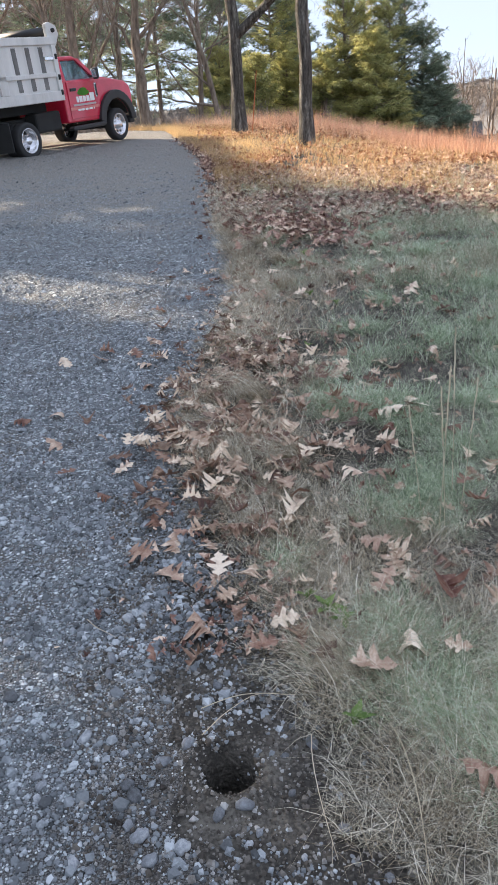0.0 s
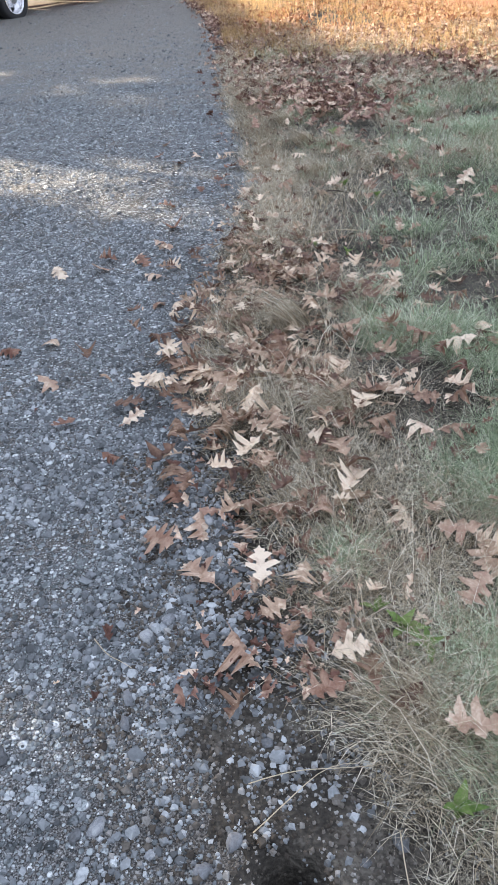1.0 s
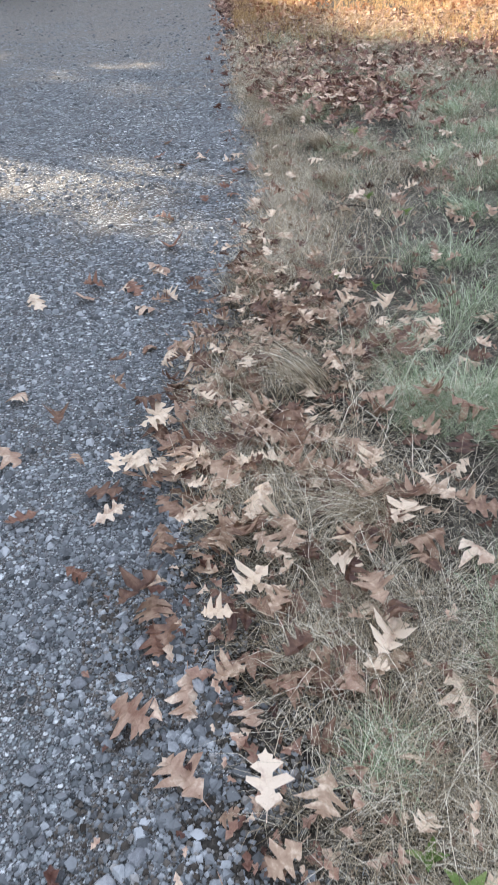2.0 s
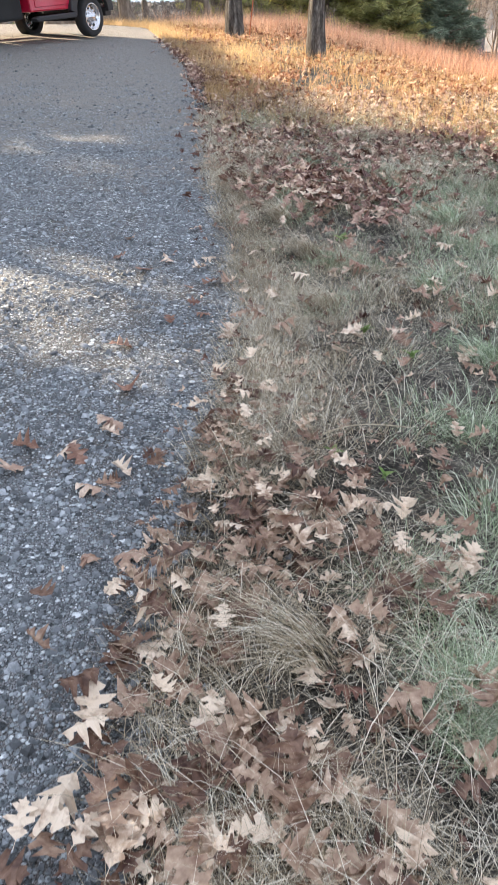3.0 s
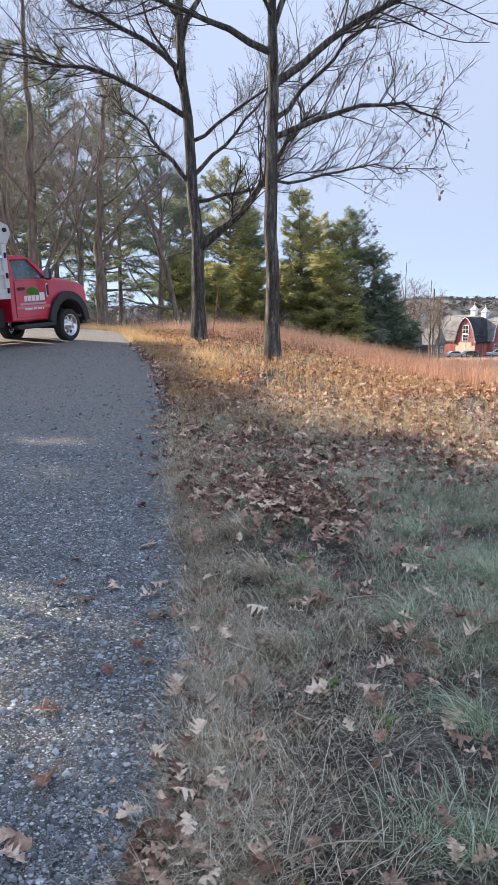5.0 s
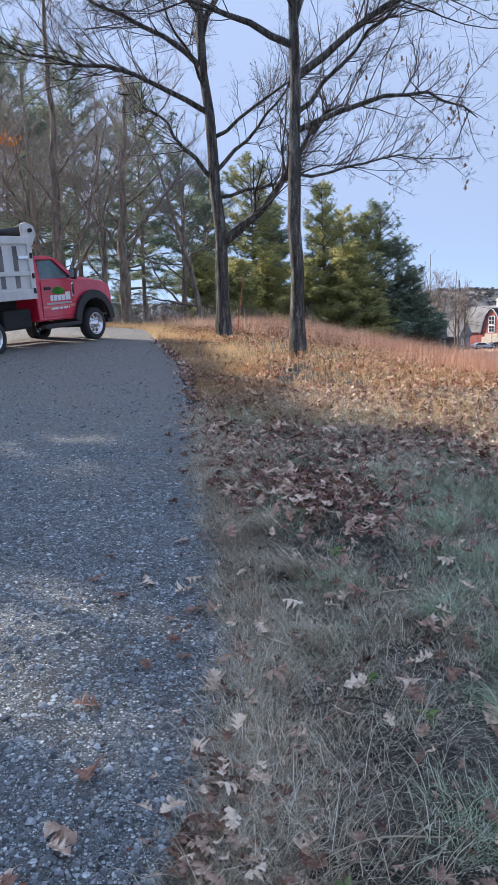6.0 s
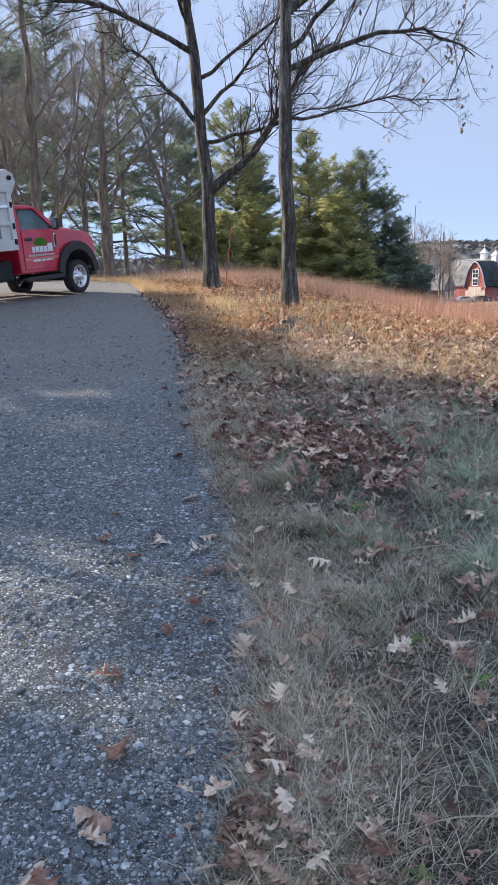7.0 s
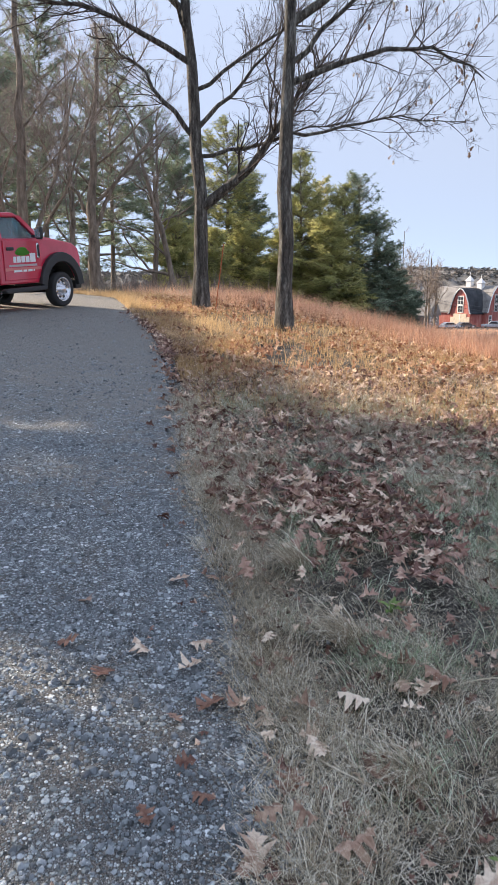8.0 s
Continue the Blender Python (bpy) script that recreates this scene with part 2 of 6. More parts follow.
        mask = calc("MULTIPLY", here, edge)
        lay = nt.nodes.new("ShaderNodeMixRGB")
        nt.links.new(mask, lay.inputs["Fac"])
        nt.links.new(colour, lay.inputs[1])
        nt.links.new(stone, lay.inputs[2])
        colour = lay.outputs[0]
        height = calc("ADD", height, calc("MULTIPLY", mask, calc("SUBTRACT", 1.1, v.outputs["Distance"])))
    # the dust lies thinly on the stones too
    film_of_dust = nt.nodes.new("ShaderNodeMixRGB")
    nt.links.new(calc("MULTIPLY", dusty, 0.6), film_of_dust.inputs["Fac"])
    nt.links.new(colour, film_of_dust.inputs[1])
    nt.links.new(tan, film_of_dust.inputs[2])
    nt.links.new(film_of_dust.outputs[0], p.inputs["Base Color"])
    p.inputs["Roughness"].default_value = 0.8
    p.inputs["Specular IOR Level"].default_value = 0.35
    b = nt.nodes.new("ShaderNodeBump")
    b.inputs["Strength"].default_value, b.inputs["Distance"].default_value = 1.0, 0.012
    nt.links.new(height, b.inputs["Height"])
    nt.links.new(b.outputs["Normal"], p.inputs["Normal"])
    return m


def plain(name, col, rough=0.5, metal=0.0, spec=0.5, coat=0.0, wear=0.25):
    c = np.array(col)
    return surf(name, [tuple(c * (1 - wear)), tuple(c), tuple(np.minimum(1, c * (1 + wear * 0.6)))], scale=3.0, fine=45.0, rough=rough, metal=metal, bump=0.05, spec=spec, coat=coat, depth=0.002)


GRAVEL = gravel_surface("gravel")
SOIL = surf("soil_and_thatch", [(0.02, 0.018, 0.015), (0.058, 0.052, 0.044), (0.15, 0.137, 0.115)], scale=5.0, lift=0.7, fine=85, bump=0.8, depth=0.02)
STONE = surf("loose_stone", [(0.07, 0.074, 0.077), (0.16, 0.172, 0.18), (0.26, 0.28, 0.294), (0.48, 0.508, 0.527)], scale=9, fine=160, rough=0.75, bump=0.4, depth=0.003, vary="island", amount=0.8)
STONE_ONE = surf("picked_stone", [(0.07, 0.072, 0.075), (0.16, 0.167, 0.177), (0.27, 0.285, 0.305), (0.46, 0.475, 0.49)], scale=1.1, fine=7, rough=0.72, bump=0.4, depth=0.08, vary="object", amount=0.8)
CRUMB = surf("dirt_crumbs", [(0.036, 0.030, 0.025), (0.09, 0.078, 0.065), (0.17, 0.155, 0.136), (0.38, 0.375, 0.36)], scale=9, fine=160, rough=0.9, bump=0.3, depth=0.003, vary="island", amount=0.8)
LEAF = surf("dead_oak_leaf", [(0.06, 0.025, 0.017), (0.22, 0.128, 0.085), (0.46, 0.325, 0.228), (0.80, 0.655, 0.50)], scale=34, fine=120, rough=0.48, bump=0.25, depth=0.002, vary="island", amount=0.9, through_light=0.1, spec=0.4)
LEAF_ONE = surf("picked_oak_leaf", [(0.10, 0.034, 0.022), (0.29, 0.16, 0.11), (0.53, 0.375, 0.275), (0.85, 0.71, 0.56)], scale=2.6, fine=16, rough=0.45, bump=0.25, depth=0.03, vary="object", amount=0.9, through_light=0.1, spec=0.4)
GRASS = surf("green_grass", [(0.10, 0.145, 0.075), (0.30, 0.385, 0.215), (0.52, 0.60, 0.41), (0.76, 0.80, 0.62)], scale=1.4, fine=30, rough=0.5, bump=0, vary="island", amount=1.0, through_light=0.15)
STRAW = surf("dry_grass", [(0.14, 0.105, 0.065), (0.40, 0.325, 0.215), (0.66, 0.575, 0.425), (0.87, 0.805, 0.66)], scale=2.0, fine=30, rough=0.55, bump=0, vary="island", amount=1.0, through_light=0.12)
THATCH = surf("matted_thatch", [(0.035, 0.029, 0.022), (0.14, 0.122, 0.09), (0.32, 0.288, 0.218), (0.58, 0.54, 0.43)], scale=2.0, fine=30, rough=0.7, bump=0, vary="island", amount=1.0)
LEAF_DARK = surf("reddish_oak_leaf", [(0.06, 0.025, 0.019), (0.225, 0.115, 0.085), (0.48, 0.31, 0.23), (0.82, 0.65, 0.50)], scale=34, fine=120, rough=0.5, bump=0.25, depth=0.002, vary="island", amount=0.9, through_light=0.12, spec=0.4)
# warmer copy of the oak leaf: the low sun's tint is in the colour
LEAF_SUNLIT = surf("sun_tinted_oak_leaf", [(0.15, 0.06, 0.035), (0.38, 0.18, 0.10), (0.58, 0.35, 0.21), (0.74, 0.53, 0.36)], scale=14, fine=120, rough=0.55, bump=0.25, depth=0.002, vary="island", amount=0.9, through_light=0.2, spec=0.3)
# paler than the oaks' twigs: sunlight on the background crowns, put into the colour
TWIG_SUNLIT = surf("sun_tinted_twigs", [(0.13, 0.105, 0.087), (0.27, 0.222, 0.188), (0.44, 0.37, 0.315)], scale=3, fine=20, rough=0.9, bump=0)
BLUESTEM = surf("red_tall_grass", [(0.46, 0.225, 0.145), (0.66, 0.37, 0.24), (0.78, 0.51, 0.345), (0.84, 0.64, 0.46)], scale=0.35, fine=8, rough=0.6, bump=0, vary="island", amount=0.5, through_light=0.5)
GOLD = surf("golden_grass", [(0.32, 0.20, 0.085), (0.52, 0.345, 0.165), (0.66, 0.465, 0.25), (0.74, 0.57, 0.345)], scale=0.6, fine=8, rough=0.6, bump=0, vary="island", amount=0.5, through_light=0.5)
BARK = surf("oak_bark", [(0.03, 0.026, 0.022), (0.075, 0.066, 0.057), (0.14, 0.127, 0.11), (0.29, 0.275, 0.24)], scale=5, fine=30, rough=0.9, bump=1.0, depth=0.04, stretch=(3.0, 3.0, 0.45), lift=0.6)
BARK_GREY = surf("grey_bark", [(0.10, 0.078, 0.06), (0.21, 0.165, 0.125), (0.33, 0.265, 0.205)], scale=4, fine=22, rough=0.9, bump=0.8, depth=0.03, stretch=(2.2, 2.2, 0.5))
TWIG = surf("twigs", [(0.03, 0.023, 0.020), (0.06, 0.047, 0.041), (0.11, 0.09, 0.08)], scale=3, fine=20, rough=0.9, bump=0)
NEEDLE = surf("pine_needles", [(0.11, 0.145, 0.10), (0.25, 0.305, 0.20), (0.43, 0.46, 0.31)], scale=0.7, fine=9, rough=0.6, bump=0, vary="island", amount=0.4, through_light=0.35)
CEDAR = surf("cedar_sprays", [(0.15, 0.17, 0.08), (0.46, 0.45, 0.18), (0.78, 0.69, 0.30)], scale=0.55, fine=8, rough=0.6, bump=0, vary="island", amount=0.35, through_light=0.5)
SPRUCE = surf("spruce_sprays", [(0.09, 0.12, 0.09), (0.22, 0.27, 0.185), (0.40, 0.43, 0.28)], scale=0.6, fine=9, rough=0.6, bump=0, vary="island", amount=0.4, through_light=0.3)

# ---- lie of the land ----
LAT = rng.random((256, 256))


def vnoise(x, y, scale):
    """Smooth value noise, 0 to 1, with cells of that many metres."""
    x, y = np.asarray(x, float) / scale + 1000.0, np.asarray(y, float) / scale + 1000.0
    i, j = np.floor(x).astype(int), np.floor(y).astype(int)
    fx, fy = x - i, y - j
    fx, fy = fx * fx * (3 - 2 * fx), fy * fy * (3 - 2 * fy)
    a, b = LAT[i % 256, j % 256], LAT[(i + 1) % 256, j % 256]
    c, d = LAT[i % 256, (j + 1) % 256], LAT[(i + 1) % 256, (j + 1) % 256]
    return (a * (1 - fx) + b * fx) * (1 - fy) + (c * (1 - fx) + d * fx) * fy


def step(x, a, b):
    t = np.clip((np.asarray(x, float) - a) / (b - a), 0, 1)
    return t * t * (3 - 2 * t)


EDGE_Y = (-6, 1.0, 1.7, 2.1, 2.6, 3.6, 4.5, 5.4, 6.1, 7.2, 9.0, 10.5, 12.6, 16.2, 20.0, 23.0, 27.0, 33.0, 45.0, 1500)
EDGE_X = (0.2, -0.05, -0.17, -0.22, -0.30, -0.38, -0.30, -0.18, -0.10, -0.19, -0.36, -0.42, -0.64, -0.88, -1.62, -2.15, -2.9, -5.5, -14, -14)


def verge(y):
    """x of the driveway's grassy edge."""
    y = np.asarray(y, float)
    rag = 0.07 * (vnoise(y, y * 0 + 3.3, 0.35) - 0.5) + 0.05 * (vnoise(y, y * 0 + 7.7, 0.09) - 0.5)
    rag = rag + (0.16 * (vnoise(y, y * 0 + 1.7, 0.13) - 0.5) + 0.12 * (vnoise(y, y * 0 + 5.1, 0.05) - 0.5)) * (1 - step(y, 2.2, 2.8))
    return np.interp(y, EDGE_Y, EDGE_X) + rag * (1 - 0.6 * step(y, 12, 20))


def turf(y):
    """x where the grass begins; before it lies a strip of bare dirt at the walk's start."""
    y = np.asarray(y, float)
    return verge(y) + np.interp(y, (1.0, 1.6, 2.0, 2.6, 3.4), (0.40, 0.37, 0.27, 0.09, 0.0))


RISE_Y = (-8, 0, 2, 4, 6, 8, 10, 14, 18, 22, 26, 32, 45, 80, 150, 300, 1500)
RISE_Z = (-0.7, -0.12, -0.035, 0.09, 0.26, 0.40, 0.53, 0.81, 1.10, 1.43, 1.66, 1.85, 1.6, -0.4, -3.2, -4, -4)
HOLES = ((-0.048, 1.50, 0.073, 0.32), (-0.124, 2.545, 0.085, 0.05))


def land(x, y):
    x, y = np.asarray(x, float), np.asarray(y, float)
    e = verge(y)
    z = np.interp(y, RISE_Y, RISE_Z)
    z = z + 0.055 * step(x - e, -0.05, 0.55) * step(y, 2.0, 3.4) * (1 - step(y, 12, 18))
    z = z - np.minimum(1.95, 0.20 * np.maximum(0, x - 1.6)) * step(y, 10, 23) * (1 - 0.75 * step(y, 60, 160))
    z = z + 0.03 * np.clip(-x - 1.0, 0, 6) * step(y, 10, 18) * (1 - step(y, 24, 40))
    soft = 0.4 + 0.6 * step(x - e, -0.1, 0.3)
    z = z + 0.05 * (vnoise(x, y, 1.7) - 0.5) * soft + 0.028 * (vnoise(x, y, 0.45) - 0.5) * soft + 0.010 * (vnoise(x, y, 0.12) - 0.5)
    z = z + 0.35 * (vnoise(x, y, 11) - 0.5) * step(y, 20, 40)
    for hx, hy, r, d in HOLES:
        q = np.hypot(x - hx, (y - hy)) / r
        z = z - d * (1 - step(q, 0.35, 1.0)) + 0.018 * np.exp(-((q - 1.35) / 0.45) ** 2)
    return z


def axis(*spans):
    out = []
    for a, b, s in spans:
        out.append(np.arange(a, b - 1e-6, s))
    return np.concatenate(out)


COL_L = np.concatenate((axis((-60, -8, 2), (-8, -2.5, 0.25), (-2.5, -0.45, 0.05), (-0.45, 0.0, 0.02)), [0.0]))
COL_R = np.concatenate((axis((0.0, 0.6, 0.02), (0.6, 2.6, 0.05), (2.6, 8, 0.2), (8, 40, 1)), np.geomspace(40, 1200, 26)))
ROWS_Y = np.concatenate((axis((-8, 0.8, 0.2), (0.8, 2.7, 0.02), (2.7, 7, 0.045), (7, 14, 0.1), (14, 40, 0.4), (40, 200, 5)), np.geomspace(200, 1500, 20)))


def sheet(cols, rows):
    u, y = np.meshgrid(cols, rows)
    x = u + verge(y)
    z = land(x, y)
    n, m = u.shape
    idx = np.arange(n * m).reshape(n, m)
    f = np.stack((idx[:-1, :-1], idx[:-1, 1:], idx[1:, 1:], idx[1:, :-1]), -1).reshape(-1, 4)
    return np.stack((x, y, z), -1).reshape(-1, 3), f


def ground_sheets():
    left = COL_L[COL_L >= -7.0]
    v, f = sheet(left, ROWS_Y[ROWS_Y < 46])
    tagged(part_np("road", v, f, GRAVEL, smooth=True), "driveway of crushed grey gravel over dark dirt", "driveway", kind="structure")
    v, f = sheet(COL_R, ROWS_Y)
    tagged(part_np("ground", v, f, SOIL, smooth=True), "brown soil and thatch under verge and meadow", "ground", kind="structure")
    v, f = sheet(np.concatenate((np.geomspace(-1200, -62, 20), COL_L[COL_L <= -7.0])), ROWS_Y[ROWS_Y < 46])
    w, g = sheet(np.concatenate((np.geomspace(-1200, -62, 20), COL_L[::4], [0.0])), np.concatenate(([ROWS_Y[ROWS_Y < 46][-1]], ROWS_Y[ROWS_Y >= 46])))
    tagged(part_np("ground", np.concatenate((v, w)), np.concatenate((f, g + len(v))), SOIL, smooth=True), "brown leaf-strewn ground under the trees", "ground", kind="structure")


ground_sheets()

# ---- trees ----
def bent(start, az, rise0, rise1, length, n, wob, rnd):
    """A bough's line: its bearing, its rise at the root and at the tip (degrees), and how much it wanders."""
    pts = [np.array(start, float)]
    a = radians(az)
    for i in range(n):
        t = (i + 0.5) / n
        r = radians(rise0 + (rise1 - rise0) * t + rnd.normal(0, wob))
        a += radians(rnd.normal(0, wob * 0.8))
        pts.append(pts[-1] + length / n * np.array((math.cos(a) * math.cos(r), math.sin(a) * math.cos(r), math.sin(r))))
    return np.array(pts)


def along(pts, t):
    k = t * (len(pts) - 1)
    i = min(int(k), len(pts) - 2)
    return pts[i] + (pts[i + 1] - pts[i]) * (k - i), pts[i + 1] - pts[i]


def shoots(tubes, parents, length, radius, many, rnd, level):
    """Side shoots on a set of boughs (k, n, 3), then theirs, level by level; the last tips come back."""
    while True:
        idx = np.repeat(np.arange(len(parents)), many)
        k, n = len(idx), parents.shape[1]
        t = rnd.uniform(0.22, 1.0, k)
        pos = t * (n - 1)
        i = np.minimum(pos.astype(int), n - 2)
        a, b = parents[idx, i], parents[idx, i + 1]
        p = a + (b - a) * (pos - i)[:, None]
        d = (b - a) / (np.linalg.norm(b - a, axis=1)[:, None] + 1e-9)
        side = np.cross(d, rnd.normal(0, 1, (k, 3)))
        side /= np.linalg.norm(side, axis=1)[:, None] + 1e-9
        v = d * rnd.uniform(0.5, 1.0, (k, 1)) + side * rnd.uniform(0.5, 1.1, (k, 1)) + np.array((0, 0, 0.22))
        v /= np.linalg.norm(v, axis=1)[:, None]
        ln = length[idx] * rnd.uniform(0.45, 1.0, k) * (1.15 - 0.6 * t)
        m = 6 if level > 1 else 5 if level else 2
        q = np.empty((k, m, 3))
        q[:, 0] = p
        for j in range(1, m):
            v = v + rnd.normal(0, 0.15, (k, 3)) + np.array((0, 0, 0.05))
            v /= np.linalg.norm(v, axis=1)[:, None]
            q[:, j] = q[:, j - 1] + v * (ln / (m - 1))[:, None]
        r = radius[idx] * rnd.uniform(0.7, 1.1, k)
        tubes.many(q, r[:, None] * np.linspace(1, 0.4, m)[None], 4 if level > 1 else 3)
        if not level:
            return q[:, -1]
        parents, length, radius, many, level = q, ln * 0.6, np.maximum(0.0032, r * 0.5), 7 if level > 1 else 6, level - 1


def broad_tree(name, x, y, lean, height, r0, limbs, seed, bark, label, group="", level=2, many=9, top=8, twig_r=0.016, flare=1.35, twigs=None):
    """A bare broadleaf tree. lean: sideways metres at the top and the sway; limbs: (height, bearing, rise at root, rise at tip, length, radius)."""
    rnd = np.random.default_rng(seed)
    z = float(land(x, y)) - 0.05
    tree = thing(name, pose(x, y, z), label, "tree", group)
    n = 16
    t = np.linspace(0, 1, n)
    trunk = np.stack((lean[0] * t ** 1.3 + lean[2] * np.sin(t * 5.0), lean[1] * t, height * t), -1)
    trunk[1:, :2] += rnd.normal(0, 0.035, (n - 1, 2))
    rad = r0 * (1 - 0.82 * t ** 0.85)
    rad = rad * (1 + rnd.normal(0, 0.05, n))
    rad[0] *= flare
    tb = Tubes()
    tb.add(trunk, rad, 14)
    tb.made("trunk", bark, tree)
    tw = Tubes()
    lines, sizes, thick, count = [], [], [], []
    for h, az, r1, r2, ln, rr in limbs:
        p, _ = along(trunk, min(0.97, h / height))
        q = bent(p, az, r1, r2, ln, 9, 9, rnd)
        lb = Tubes()
        lb.add(q, 0.8 * rr * np.linspace(1, 0.18, len(q)), 8)
        lb.made("limb", bark, tree)
        lines.append(q)
        sizes.append(ln * 0.55)
        thick.append(max(twig_r, rr * 0.15))
        count.append(int(many * max(0.6, ln / 4)))
    lines.append(np.array([along(trunk, 0.5 + 0.5 * k / 9)[0] for k in range(10)]))
    sizes.append(height * 0.22)
    thick.append(r0 * 0.11)
    count.append(top)
    tips = shoots(tw, np.array(lines), np.array(sizes), np.array(thick), np.array(count), rnd, level)
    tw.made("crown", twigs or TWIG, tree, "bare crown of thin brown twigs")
    return tree, tips


LOBED = ((-0.24, 0.006, 0), (0.0, 0.010, 0), (0.08, 0.10, 0), (0.17, 0.26, 0.03), (0.25, 0.20, 0.04), (0.30, 0.13, 0), (0.37, 0.14, 0), (0.46, 0.47, 0.06), (0.54, 0.32, 0.09), (0.59, 0.12, 0), (0.66, 0.12, 0),
         (0.74, 0.37, 0.07), (0.82, 0.20, 0.06), (0.86, 0.10, 0), (0.92, 0.17, 0.04), (0.98, 0.05, 0), (1.06, 0.004, 0))
COARSE = ((-0.10, 0.01, 0), (0.20, 0.26, 0.04), (0.40, 0.12, 0), (0.60, 0.34, 0.06), (0.80, 0.14, 0), (1.0, 0.02, 0))


def leaf_shape(rows, curl, bend, skew, seed):
    """A lobed oak leaf about 1 long, lying on x, with a stalk: corners and triangles. rows: (along, half width, how far the lobe points ahead)."""
    rnd = np.random.default_rng(seed)
    v, f = [], []
    for x, w, ahead in rows:
        for s in (-1, 0, 1):
            wy = s * w * rnd.uniform(0.8, 1.15)
            px = x + (ahead * rnd.uniform(0.5, 1.5) if s else 0)
            z = curl * wy * wy * 3 + bend * (px - 0.4) ** 2 + skew * wy * px + rnd.normal(0, 0.016) * (w > 0.02)
            v.append((px - 0.45, wy, z))
    for i in range(len(rows) - 1):
        a, b = 3 * i, 3 * i + 3
        for k in (0, 1):
            f += [(a + k, b + k, b + k + 1), (a + k, b + k + 1, a + k + 1)]
    return np.array(v), np.array(f)


oak_r, oak_tips = broad_tree("oak_tree", 1.33, 18.3, (0.05, 0.2, -0.06), 13.5, 0.172, (
    (3.75, -8, 4, 2, 3.2, 0.045), (4.55, 6, 22, -14, 4.3, 0.085), (4.9, 20, 48, 30, 4.2, 0.07), (5.6, -6, 42, 10, 6.2, 0.11),
    (6.2, 176, 34, 6, 4.6, 0.10), (6.6, 10, 60, 48, 5.0, 0.085), (7.2, 200, 40, 20, 4.0, 0.07), (7.9, -20, 40, 20, 4.4, 0.07),
    (8.6, 160, 45, 25, 3.8, 0.06), (9.2, 30, 48, 30, 3.6, 0.055), (6.9, 250, 35, 15, 3.4, 0.05), (7.6, 80, 40, 25, 3.4, 0.05)), 11, BARK,
    "tall bare oak with grey furrowed bark at the meadow's edge", "pair of oaks", 2, 27, 24, 0.010, 1.2)
oak_l, _ = broad_tree("oak_tree", -0.28, 22.6, (-0.85, 0.3, 0.05), 14.5, 0.205, (
    (2.5, -4, 38, 52, 4.6, 0.175), (3.7, 4, 20, 8, 3.6, 0.07), (4.3, 14, 40, 48, 3.8, 0.08), (5.2, 8, 45, 20, 3.9, 0.07),
    (4.1, 178, 50, 38, 3.6, 0.09), (5.8, 184, 24, 14, 6.2, 0.10), (6.9, 170, 42, 24, 6.0, 0.10), (7.6, 6, 66, 62, 5.4, 0.11),
    (8.2, 205, 44, 26, 4.6, 0.07), (9.0, 20, 46, 28, 4.2, 0.07), (9.8, 150, 46, 34, 4.0, 0.06), (6.4, 250, 34, 16, 3.8, 0.06), (7.2, 95, 36, 20, 3.8, 0.06)), 12, BARK,
    "large forked bare oak with dark rough bark beside the driveway", "pair of oaks", 2, 27, 24, 0.010, 1.2)


def oak_leaves_left():
    """The few brown leaves that still hang in the oak."""
    rnd = np.random.default_rng(5)
    pick = oak_tips[rnd.choice(len(oak_tips), 240)]
    pick = pick[pick[:, 0] > 0.3]
    place = np.repeat(pick, 2, 0) + rnd.normal(0, 0.07, (2 * len(pick), 3))
    n = len(place)
    v, f = leaf_shape(COARSE, 0.6, -0.5, 0.2, 3)
    v, f = spread(v, f, place, turns(rnd.uniform(0, 6.3, n), rnd.uniform(-1, 1, n), rnd.uniform(0.5, 1.8, n)), rnd.uniform(0.07, 0.12, n))
    part_np("hanging_leaves", v, f, LEAF, oak_r, "last curled brown leaves")


oak_leaves_left()


def fan(tris, rnd, thin=1.0):
    """A flat spray of thin blades in the unit circle: the small mesh behind needles and cedar sprays."""
    v, f = [], []
    for i in range(tris):
        a, r = rnd.uniform(0, 2 * math.pi), rnd.uniform(-0.6, 0.6)
        d = np.array((math.cos(a), math.sin(a), r))
        d /= np.linalg.norm(d)
        s = np.cross(d, rnd.normal(0, 1, 3))
        s /= np.linalg.norm(s)
        o = rnd.normal(0, 0.12, 3)
        w = rnd.uniform(0.07, 0.15) * thin
        v += [o - s * w, o + s * w, o + d * rnd.uniform(0.7, 1.1)]
        f.append((3 * i, 3 * i + 1, 3 * i + 2))
    return np.array(v), np.array(f)


